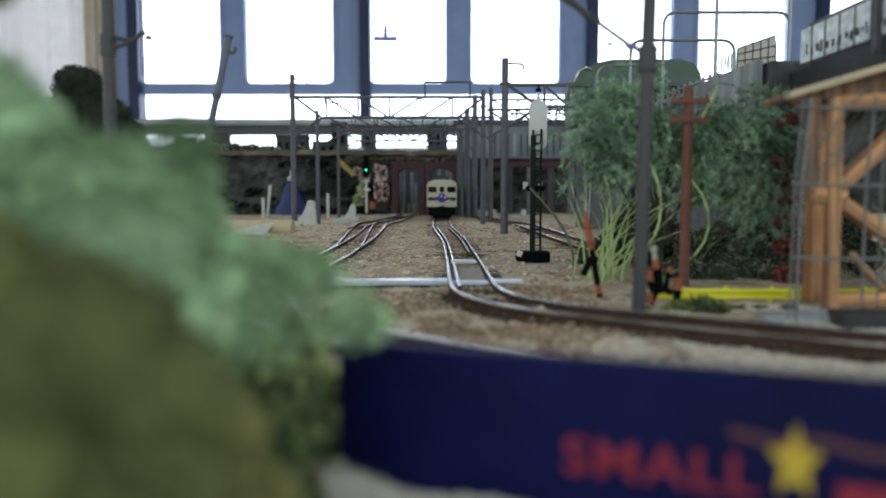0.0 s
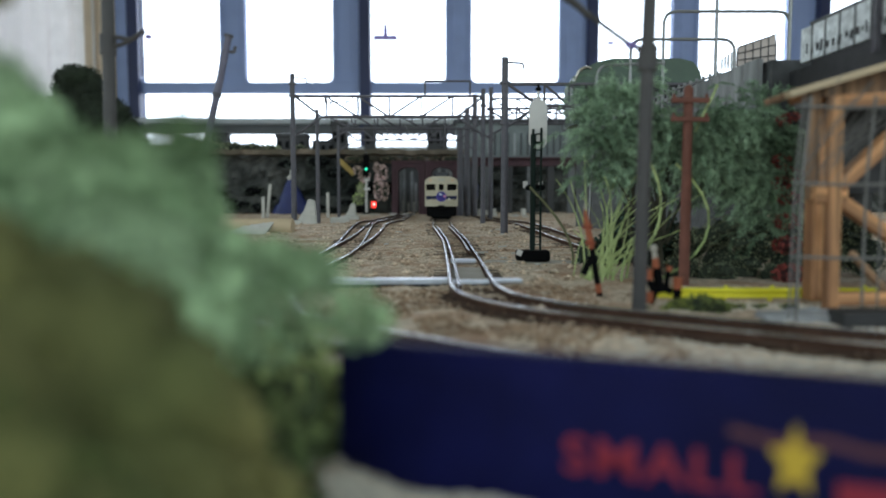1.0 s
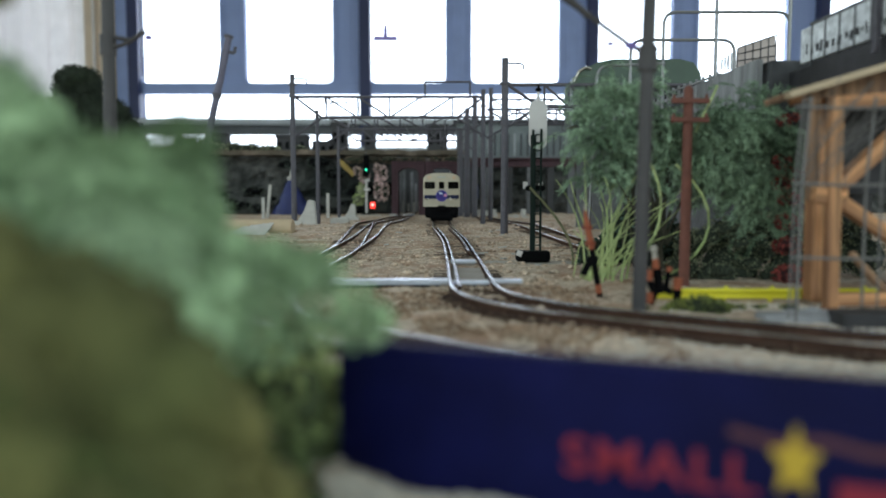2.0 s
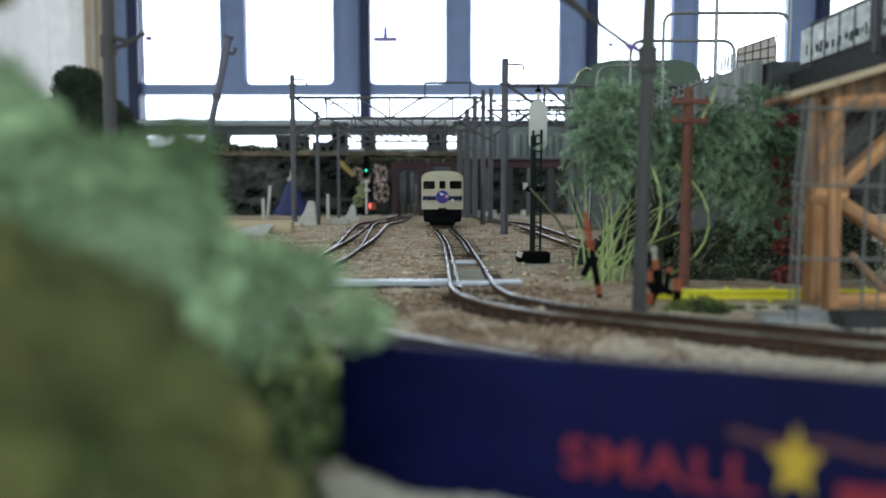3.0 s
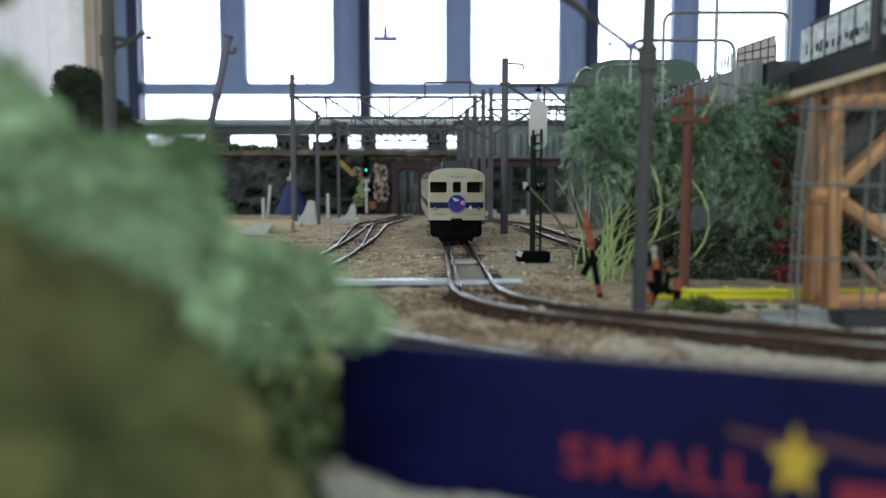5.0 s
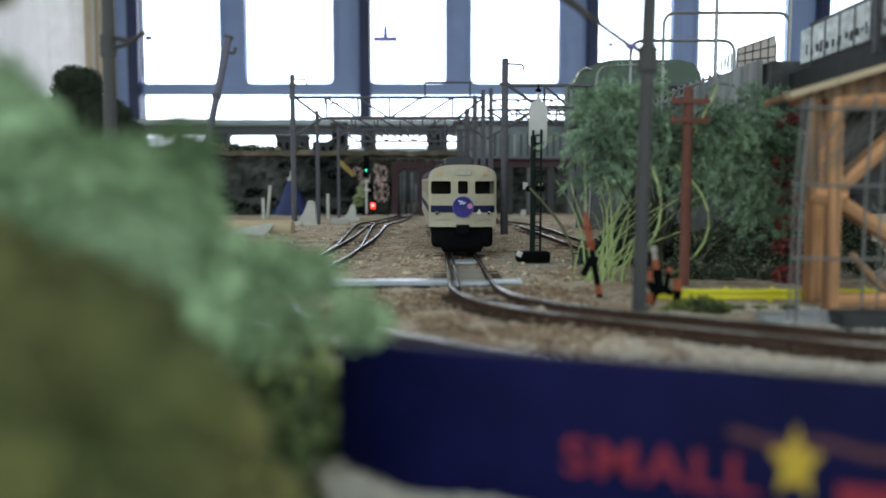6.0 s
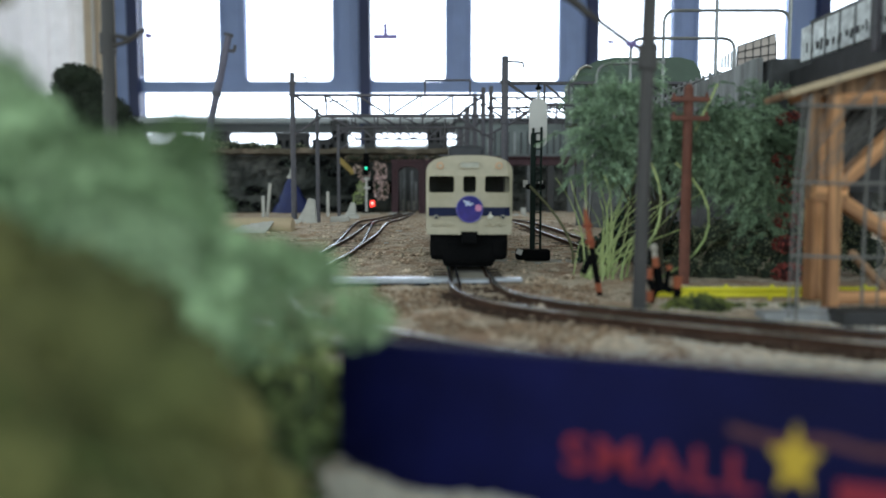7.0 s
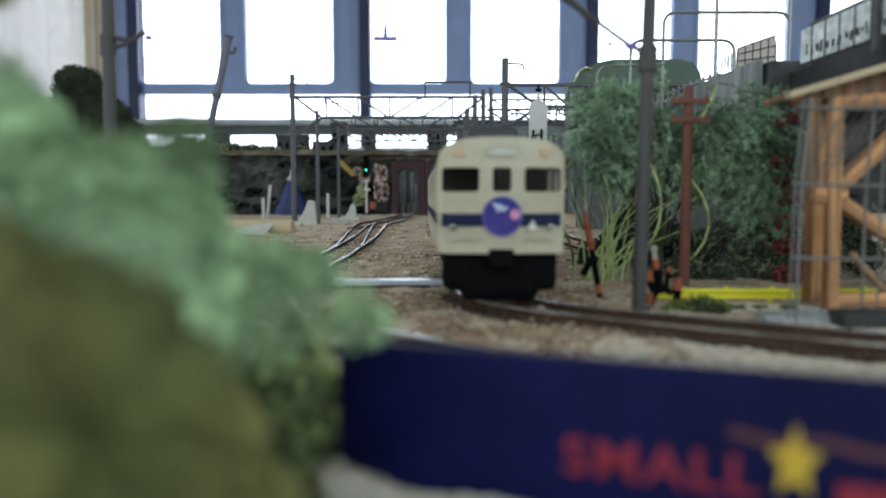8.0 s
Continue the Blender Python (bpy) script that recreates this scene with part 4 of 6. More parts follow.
def plants():
    rnd = random.Random(11)
    def ovals(lumps):
        return [((x, y, z), (r, r * 0.8, r * 0.92)) for x, y, z, r in lumps]

    # foam bush close to the camera, its outer sprays thin
    body = ovals(((-51.0, 87.0, 39.0, 9.0), (-58.0, 87.0, 42.0, 12.0), (-44.0, 87.0, 33.5, 9.0), (-35.5, 87.0, 34.5, 7.0), (-34.5, 87.0, 28.0, 7.0), (-39.0, 87.0, 35.0, 7.5), (-53.4, 87.0, 30.5, 11.6), (-40.6, 87.0, 29.4, 11.6), (-33.0, 88.2, 30.5, 6.8), (-46.4, 87.0, 18.9, 15.1), (-32.5, 87.0, 18.9, 11.6), (-36.0, 81.2, 25.9, 10.4), (-31.5, 88.2, 31.7, 5.2), (-56.8, 87.0, 37.5, 8.7), (-63.8, 87.0, 34.0, 13.9), (-46.4, 87.0, 36.3, 6.4), (-37.1, 88.2, 35.2, 5.8), (-26.7, 87.0, 22.4, 5.8), (-40.6, 81.2, 3.8, 15.1), (-31.3, 81.2, 7.3, 8.1)))
    b = clumps("foam_bush", body, LEAF_BUSH, LEAF_BUSH, 0.9, 0.6, "pale green foam bush standing close before the camera", "bush", 3, 0.84)
    rnd = random.Random(9)
    bm = bmesh.new()
    for n, lumps in ((380, ((-30.5, 87.0, 40.0, 4.4), (-30.0, 87.0, 36.0, 4.2), (-29.5, 87.0, 29.0, 4.0), (-26.5, 87.0, 27.0, 4.0), (-23.5, 87.0, 26.3, 3.2), (-19.5, 87.0, 25.0, 3.4), (-15.0, 87.0, 24.6, 3.0), (-25.0, 87.0, 23.5, 6.2), (-20.9, 87.0, 18.9, 6.4), (-29.5, 87.0, 32.3, 4.2))),
                     (95, ((-19.1, 87.0, 23.2, 5.6), (-13.9, 87.0, 22.4, 5.8), (-9.3, 87.0, 19.5, 4.1), (-15.1, 87.0, 18.9, 5.8), (-11.0, 87.0, 17.8, 4.1), (-8.1, 87.0, 18.3, 2.9), (-20.9, 87.0, 26.2, 3.2), (-16.8, 87.0, 25.2, 3.8)))):
        for c, r in ovals(lumps):
            flakes(bm, Vector(c) - b.location * 1000, r, n, 1.0, rnd, 0.1)
    part("spray", bm, LEAF_BUSH, b, "thin outer sprays")
    o = b.location * 1000
    bm = bmesh.new()
    tube(bm, [Vector(q) - o for q in ((-66, 88, 20), (-66, 88, 44), (-60, 88, 60), (-53, 88, 57.5))], 0.4, 6)
    part("twig", bm, TWIG, b)
    bm = bmesh.new()
    flakes(bm, Vector((-52.5, 88, 57)) - o, (2.6, 2, 1.8), 130, 1.0, rnd, 0.1)
    part("twig_leaves", bm, LEAF_OLIVE, b, "olive leaves at the tip of a twig")
    hedge = ovals(((-41.0, 60.0, 22.5, 11.5), (-52.0, 60.0, 25.0, 12.0), (-31.0, 60.0, 19.5, 11.0), (-25.0, 60.0, 16.0, 8.6), (-37.4, 57.6, 11.0, 18.0), (-25.9, 59.0, 6.6, 12.2), (-50.4, 60.5, 13.8, 18.7), (-21.8, 61.9, 3.8, 7.0), (-32.4, 50.4, 5.2, 14.4), (-18.6, 60.5, -0.6, 5.6), (-25.9, 57.6, -7.8, 11.5), (-17.6, 60.5, -4.9, 5.4), (-22.0, 64.8, 6.6, 6.0), (-14.6, 61.9, -9.9, 5.2), (-21.0, 56.2, -9.2, 8.0), (-12.6, 60.5, -12.1, 5.5), (-18.4, 57.6, -12.1, 8.0), (-10.6, 60.5, -15.0, 5.0), (-22.5, 67.7, 11.0, 6.2), (-17.8, 69.1, 3.8, 5.0)))
    clumps("foam_hedge", hedge, LEAF_OLIVE, LEAF_OLIVE, 1.0, 0.5, "olive green foam hedge of the near scenery", "hedge", 8, 0.93)
    # darker clump added to hold the shade low on the hedge
    low = ovals(((-28.0, 47.0, 14.5, 5.6), (-23.0, 47.0, 12.5, 4.6), (-33.5, 47.0, 17.5, 6.0), (-28.0, 47.0, 6.0, 7.0), (-28.0, 47.0, -1.0, 6.0)))
    clumps("hedge_shade_clump", low, material("hedge_foot_shade", (0.10, 0.13, 0.035), 0.95, 0, 0.3, 60, 0, (0.045, 0.07, 0.02), 0.5, 0, 0.3), LEAF_OLIVE, 0.9, 0.7, "dark green clump added for the shade at the foot of the hedge", "moss", 12, 0.9)
    L = [((x, y, z), (r, r * 0.8, r)) for x, y, z, r in ((-18, 112, 0, 7), (-22, 108, 3, 7), (-26, 118, 6, 9), (-16, 104, -3, 5), (-21, 104, -4, 6), (-14, 110, 4, 4), (-20, 98, -8, 6), (-25, 100, 8, 6), (-16, 98, -7, 4), (-24, 94, 0, 6), (-20, 86, -1, 5), (-17.5, 88, -5, 4.5), (-17.5, 100, -3.5, 4), (-17, 97, -6, 3.6), (-19, 94, -7, 4.5), (-16.5, 96, -8, 3))]
    clumps("foam_undergrowth", L, material("undergrowth_leaf", (0.54, 0.60, 0.25), 0.9, 0, 0.4, 110, 0, (0.11, 0.15, 0.05), 0.5, 0, 0.6), material("undergrowth_core_shade", (0.09, 0.115, 0.045), 0.9, 0, 0.3, 100, 0), 1.9, 0.7, "mossy green undergrowth at the foot of the bush", "undergrowth", 18, 0.7)
    # dark conifer-like tree far left
    clumps("dark_tree", [((-686, 1400, 80), (60, 40, 100)), ((-700, 1400, 222), (34, 30, 46)), ((-664, 1400, 226), (34, 30, 42)), ((-684, 1390, 244), (36, 30, 26)), ((-690, 1390, 180), (52, 36, 50)),
                         ((-650, 1390, 170), (38, 30, 60)), ((-612, 1395, 175), (30, 30, 34)), ((-590, 1390, 120), (40, 40, 60)), ((-730, 1390, 110), (60, 40, 70))],
           LEAF_DARK_AND_SHADE, LEAF_DARK_AND_SHADE, 3, 0.7, "dark green flat-topped model tree near the white curtain", "tree", 21)
    willow()
    # undergrowth behind the yellow rail
    L = [((x, y, z), (r * 1.15, r * 0.8, r)) for x, y, z, r in ((104, 318, 0, 8), (112, 330, 10, 8), (122, 322, 3, 9), (127, 334, 14, 9), (136, 322, 8, 9), (143, 334, 16, 10), (150, 318, 3, 9),
                                                                 (158, 332, 13, 11), (166, 320, 6, 9), (176, 334, 15, 12), (118, 310, -2, 6), (140, 310, -2, 6), (184, 322, 6, 10), (130, 318, -1, 7))]
    L += [((rnd.uniform(100, 182), rnd.uniform(304, 320), rnd.uniform(-2, 20)), (rnd.uniform(3, 6), 3.5, rnd.uniform(2.5, 4.5))) for _ in range(34)]
    clumps("shrub", L, material("lichen_leaf", (0.25, 0.27, 0.155), 0.9, 0, 0.35, 60, 0, (0.05, 0.065, 0.04), 0.52, 0, 0.5), material("lichen_core_shade", (0.03, 0.04, 0.024), 0.9, 0, 0.3, 100, 0), 0.85, 0.42, "grey-green lichen shrubs behind the yellow guard rail", "shrub", 31, 0.75, "shrubs")
    L = [((x, y, z), (r * 1.2, r * 0.8, r)) for x, y, z, r in ((76, 368, 2, 9), (88, 372, 6, 10), (100, 366, 4, 10), (110, 362, 12, 9), (96, 374, 18, 10), (118, 366, 4, 9))]
    clumps("shrub", L, material("teal_leaf", (0.06, 0.10, 0.075), 0.9, 0, 0.4, 100, 0, (0.025, 0.045, 0.035), 0.5, 0, 0.5), LEAF_DARK_AND_SHADE, 1.8, 0.9, "dark bluish-green undergrowth at the willow's foot", "shrub", 71, 0.75, "shrubs")
    # dark scrub, set thickly to make the rocks' shaded hollows as well
    rr = random.Random(90)
    L = [((-420 + k * 27, 1212 + rr.uniform(-6, 8), rr.uniform(6, 84)), (rr.uniform(10, 24), 9, rr.uniform(7, 15))) for k in range(13)]
    L += [((-430 + k * 21, 1204 + rr.uniform(-4, 4), rr.uniform(0, 18)), (rr.uniform(8, 15), 6, rr.uniform(5, 10))) for k in range(15)]
    clumps("shrub", L, material("bank_leaf_and_shade", (0.05, 0.06, 0.045), 0.9, 0, 0.5, 40, 0, (0.015, 0.02, 0.018), 0.5, 0, 0.7), BLACK, 4.0, 0.8, "dark scrub on the rocky embankment, also filling its shaded hollows", "shrub", 73, 0.8, "shrubs")
    L = [((x, y, z), (r * 1.4, r, r * 0.8)) for x, y, z, r in ((80, 229, -1.8, 4.6), (84, 227, -2.2, 4.0), (75, 231, -2.6, 3.4), (71, 229, -3.2, 2.2), (93, 232, -3.2, 2.4), (101, 233, -3.2, 2.0), (110, 232, -3.2, 2.4), (64, 232, -3.4, 1.6))]
    clumps("grass_tuft", L, material("grass_lime", (0.20, 0.22, 0.05), 0.9, 0, 0.3, 300, 0, (0.07, 0.09, 0.03), 0.5, 0, 0.4), LEAF_DARK_AND_SHADE, 1.0, 1.1, "yellowish grass tufts along the guard rail", "grass", 37, 0.7)
    # lumps set nearer than the willow so the red shows from the camera
    L = [((x, y, z), (r * 1.2, r, r * 0.8)) for x, y, z, r in ((140, 296, 0, 6), (136, 298, 62, 3.0), (140, 299, 63.5, 2.8), (137, 300, 46, 3.6), (141, 298, 41, 4), (137, 300, 37, 3.4), (140, 299, 31, 4), (139, 299, 22, 4.4), (140, 299, 12, 5))]
    clumps("red_shrub", L, LEAF_RED, material("red_core_shade", (0.05, 0.012, 0.012), 0.9, 0, 0.3, 100, 0), 1.1, 0.8, "dark red leaved bush set before the willow to fit the camera's view", "bush", 41, 0.6)
    L = [((x, 1168, 84), (r * 1.8, r, r * 0.7)) for x, r in ((-140, 9), (-110, 8), (-84, 9), (-60, 6), (-40, 8), (-12, 7), (12, 9), (34, 7))]
    clumps("shrub", L, material("dry_moss", (0.19, 0.14, 0.095), 0.9, 0, 0.35, 80, 0, (0.07, 0.055, 0.035), 0.5, 0, 0.5), LEAF_DARK_AND_SHADE, 2.0, 0.9, "brownish moss along the top of the portals", "shrub", 67, 0.8, "shrubs")
    # blossom tree by the portal
    L = [((-100, 1145, 40), (8, 8, 22)), ((-94, 1145, 62), (9, 8, 13)), ((-122, 1150, 58), (9, 8, 12)), ((-90, 1145, 34), (7, 8, 15)), ((-132, 1148, 66), (7, 6, 7)), ((-101, 1145, 70), (7, 6, 8))]
    clumps("blossom_tree", L, BLOSSOM, LEAF_DARK_AND_SHADE, 3.0, 0.8, "pink blossoming model tree beside the portal", "tree", 51, 0.5)
    L = [((-128, 1160, 36), (9, 7, 12)), ((-132, 1160, 22), (10, 7, 10))]
    clumps("shrub", L, LEAF_LIME, LEAF_MOSS, 3.0, 0.8, "yellow-green shrub beside the blossoming tree", "shrub", 53, 0.7, "shrubs")


def willow():
    rnd = random.Random(77)
    x0, y0 = 84, 315
    t = thing("willow_tree", (x0, y0, ground_z(x0, y0)), "drooping feathery green willow with pale lime stems", "tree")
    # slender stems
    for k in range(34):
        bm = bmesh.new()
        bx, by = -16 + rnd.gauss(0, 5.5), rnd.uniform(-16, 4)
        lean, h, curl = rnd.uniform(-12, 30), rnd.uniform(20, 58), rnd.uniform(2, 7)
        pts = [(bx + lean * s ** 1.8 + curl * math.sin(k * 1.7 + 3.4 * s) * s, by + 2 * math.sin(k + 3 * s), -2 + h * s - (4 * s ** 4 if k % 3 == 0 else 0)) for s in (0, 0.15, 0.3, 0.45, 0.6, 0.75, 0.88, 1)]
        r = rnd.uniform(0.3, 0.75)
        for i, (a, b) in enumerate(zip(pts, pts[1:])):
            rod(bm, a, b, r * (1 - 0.1 * i), r * (0.9 - 0.1 * i), 5)
        part("stem", bm, LEAF_LIME, t)
    for a, b, c, d in (((8, -22, 48), (27, -24, 32), (26, -24, 14), (2, -24, 2)), ((22, -26, 78), (19, -26, 70), (16, -26, 66), (14, -26, 60)), ((-3, -22, 50), (4, -22, 38), (6, -22, 24), (-6, -20, 8))):
        bm = bmesh.new()
        tube(bm, [tuple(q) for q in spline3([a, b, c, d])], 0.5, 6)
        part("stem", bm, LEAF_LIME, t)
    for k in range(26):
        bm = bmesh.new()
        a = (rnd.uniform(-6, 12), rnd.uniform(-2, 8), rnd.uniform(0, 30))
        b = (rnd.uniform(-18, 45), rnd.uniform(-6, 12), rnd.uniform(48, 84))
        m = [(p + q) / 2 + rnd.uniform(-4, 4) for p, q in zip(a, b)]
        rod(bm, a, m, 0.7, 0.5, 6)
        rod(bm, m, b, 0.5, 0.25, 6)
        part("branch", bm, TWIG, t)
    # feathery crown: arching fronds set with thin leaves, in lobes with gaps between them
    bm = bmesh.new()

    def leaf(p, way, size):
        lf = (way + Vector((rnd.gauss(0, 0.42), rnd.gauss(0, 0.42), rnd.gauss(0, 0.4)))).normalized() * size
        sd = lf.cross(Vector((rnd.gauss(0, 1), rnd.gauss(0, 1), rnd.gauss(0, 1)))).normalized() * 0.12
        bm.faces.new([bm.verts.new(q) for q in (p - sd, p + lf * 0.5 - sd * 1.7, p + lf, p + lf * 0.5 + sd * 1.7)])

    lobes = (((-13, -4, 77), 110, 16, 1.0), ((-20, -6, 62), 70, 14, 0.6), ((4, 0, 68), 60, 18, 0.7), ((26, 2, 62), 100, 20, 0.8), ((44, 0, 64), 110, 20, 0.8), ((54, -4, 58), 80, 15, 0.7),
             ((34, 2, 50), 70, 20, 0.6), ((53, 2, 76), 36, 12, 1.8), ((10, 4, 54), 50, 20, 0.5), ((56, -4, 44), 70, 13, 0.4), ((-26, -8, 70), 34, 10, 0.8), ((-22, -2, 48), 50, 12, 0.3), ((0, 8, 46), 45, 16, 0.4), ((50, -2, 40), 60, 16, 0.4),
             ((20, 10, 56), 90, 18, 0.6), ((44, 8, 50), 90, 18, 0.5), ((54, 0, 62), 70, 13, 0.7), ((34, 8, 68), 70, 14, 0.7), ((58, 2, 50), 50, 12, 0.4), ((56, 0, 28), 60, 14, 0.3), ((-6, 10, 60), 60, 16, 0.5))
    for c, n, reach, lift in lobes:
        for _ in range(n):
            a = rnd.uniform(0, 6.283)
            p = Vector((c[0] * 0.913, c[1] - 5, c[2] * 0.913 + 3.2)) + Vector((rnd.gauss(0, 4), rnd.gauss(0, 3), rnd.gauss(0, 4)))
            way = Vector((math.cos(a), math.sin(a) * 0.6, lift * rnd.uniform(-0.2, 1.0))).normalized()
            for s in range(int(reach * rnd.uniform(0.6, 1.15))):
                p = p + way * 1.15
                way = (way + Vector((rnd.gauss(0, 0.08), rnd.gauss(0, 0.08), -0.1))).normalized()
                for _ in range(5 if s > 3 else 2):
                    leaf(p + Vector((rnd.gauss(0, 0.35), rnd.gauss(0, 0.35), rnd.gauss(0, 0.35))), way, rnd.uniform(1.5, 3.4))
    part("crown", bm, LEAF_WILLOW, t, "feathery green foliage")


def spline3(pts, k=8):
    out = []
    a, b, c, d = map(Vector, pts)
    for i in range(k + 1):
        s = i / k
        out.append(a * (1 - s) ** 3 + b * 3 * s * (1 - s) ** 2 + c * 3 * s * s * (1 - s) + d * s ** 3)
    return out

# ---- foreground board ----
BOARD_BLUE = material("board_blue", (0.0065, 0.0075, 0.056), 0.5, 0, 0.25, 120, 0.03, (0.005, 0.006, 0.034), 0.45, gloss=0.1)
RED_INK = material("board_red", (0.27, 0.013, 0.034), 0.5, 0, 0.1, 200, 0)
YELLOW = material("star_yellow", (0.60, 0.40, 0.03), 0.5, 0, 0.1, 200, 0)
ORANGE_INK = material("board_orange", (0.11, 0.03, 0.035), 0.5, 0, 0.1, 200, 0)


def name_board():
    t = thing("sign_board", (-13.4, 96.4, -3), "low dark blue board with red lettering and yellow star", "sign", turn=-19.9)

    def bent(u, v, w):
        return (u, w + 0.016 * max(0, 9 - u) ** 2, v)

    bm = bmesh.new()
    o = round_rect(-1.6, -2.6, 110, 17.4, 1.6)
    sheet(bm, [(110 * k / 40, -2.6) for k in range(1, 40)] + [p for p in o if p[0] > 60 and p[1] < 8][1:] + [p for p in o if p[0] > 60 and p[1] > 8] + [(110 * k / 40, 17.4) for k in range(39, 0, -1)] + [p for p in o if p[0] < 60], [], 2.6, bent)
    bmesh.ops.bevel(bm, geom=[e for e in bm.edges if len(e.link_faces) == 2 and e.calc_face_angle(0) > 1.2], offset=0.35, segments=2, affect="EDGES")
    b = part("panel", bm, BOARD_BLUE, t)
    cu = bpy.data.curves.new("lettering", "FONT")
    cu.body, cu.size, cu.extrude, cu.offset, cu.space_character = "SMALL", 6.3 * MM, 0.04 * MM, 0.10 * MM, 1.12
    tmp = bpy.data.objects.new("tmp", cu)
    scene.collection.objects.link(tmp)
    me = bpy.data.meshes.new_from_object(tmp.evaluated_get(bpy.context.evaluated_depsgraph_get()))
    bpy.data.objects.remove(tmp)
    w = max(v.co.x for v in me.vertices)
    me.transform(Matrix.Diagonal((21.7 * MM / w, 1, 1, 1)))
    me.materials.clear()
    me.materials.append(RED_INK)
    ob = new("lettering", me)
    ob.parent = t
    ob.matrix_basis = pose(29.5 * MM, -0.06 * MM, 3.5 * MM, 90, 0, 0)
    tagged(ob, "red capital letters")
    bm = bmesh.new()
    star = [(54.75 + 0.66 * (4.3 if k % 2 == 0 else 2.1) * math.sin(k * math.pi / 5), 7.8 + (4.3 if k % 2 == 0 else 1.9) * math.cos(k * math.pi / 5)) for k in range(10)]
    sheet(bm, star, [], 0.3, lambda u, v, w: (u, w - 0.34, v))
    part("star", bm, YELLOW, t, "yellow five-pointed star")
    bm = bmesh.new()
    box(bm, (62.2, -0.06, 4.0), (6.5, 0.2, 4.2), bevel=0.05)
    box(bm, (70.6, -0.06, 4.2), (9, 0.2, 4.4), bevel=0.05)
    part("lettering_bar", bm, RED_INK, t, "red lettering that cannot be read")
    bm = bmesh.new()
    lo = [(48 + i * 1.5, 9.7 + 0.35 * math.cos(i * 0.99) - 0.03 * i) for i in range(14)]
    sheet(bm, lo + [(u, v + 1.0) for u, v in reversed(lo)], [], 0.15, lambda u, v, w: (u, w - 0.13, v))
    part("ribbon", bm, ORANGE_INK, t, "faint brownish ribbon behind the star")


# ---- right side ----
ORANGE = material("barrier_orange", (0.34, 0.085, 0.03), 0.6, 0, 0.2, 300, 0.1)
RUST_PAINT = material("rusty_paint", (0.26, 0.055, 0.022), 0.7, 0, 0.25, 300, 0.2)
YELLOW_PAINT = material("yellow_paint", (0.80, 0.72, 0.02), 0.45, 0, 0.08, 200, 0.05)
TIMBER = material("pine_timber", (0.54, 0.275, 0.12), 0.65, 0, 0.85, 420, 0.5, (0.17, 0.066, 0.028), 0.47, 0.18, stretch=(1, 1, 0.07))
TIMBER_DARK = material("darker_timber", (0.36, 0.215, 0.12), 0.75, 0, 0.7, 420, 0.5, (0.12, 0.066, 0.04), 0.47, 0.2, stretch=(1, 1, 0.07))
WIRE_CAGE = material("cage_wire", (0.17, 0.16, 0.15), 0.6, 0.2, 0.2, 300, 0.1)
PAVING = material("paving_grey", (0.33, 0.33, 0.34), 0.85, 0, 0.25, 150, 0.4, (0.20, 0.20, 0.20), 0.4)
STREAKED = material("streaked_concrete", (0.30, 0.30, 0.305), 0.85, 0, 0.4, 220, 0.3, (0.13, 0.13, 0.13), 0.5, stretch=(1, 1, 0.12))
DARK_IRON = material("dark_iron", (0.03, 0.028, 0.03), 0.6, 0.1, 0.3, 200, 0.2)
PALE_PANEL = material("weathered_panel", (0.72, 0.73, 0.75), 0.7, 0, 0.3, 300, 0.2, (0.22, 0.22, 0.23), 0.36)
STONE_GREY = material("stone_grey", (0.12, 0.12, 0.125), 0.85, 0, 0.25, 150, 0.4)


def striped_post(x, y, pts, label):
    t = thing("barrier_post", (x, y, ground_z(x, y)), label, "barrier", "crossing barriers")
    for i, (a, b) in enumerate(zip(pts, pts[1:])):
        bm = bmesh.new()
        rod(bm, a, b, 1.1, 1.1, 10)
        part("band", bm, ORANGE if i % 2 else BLACK, t)
    return t


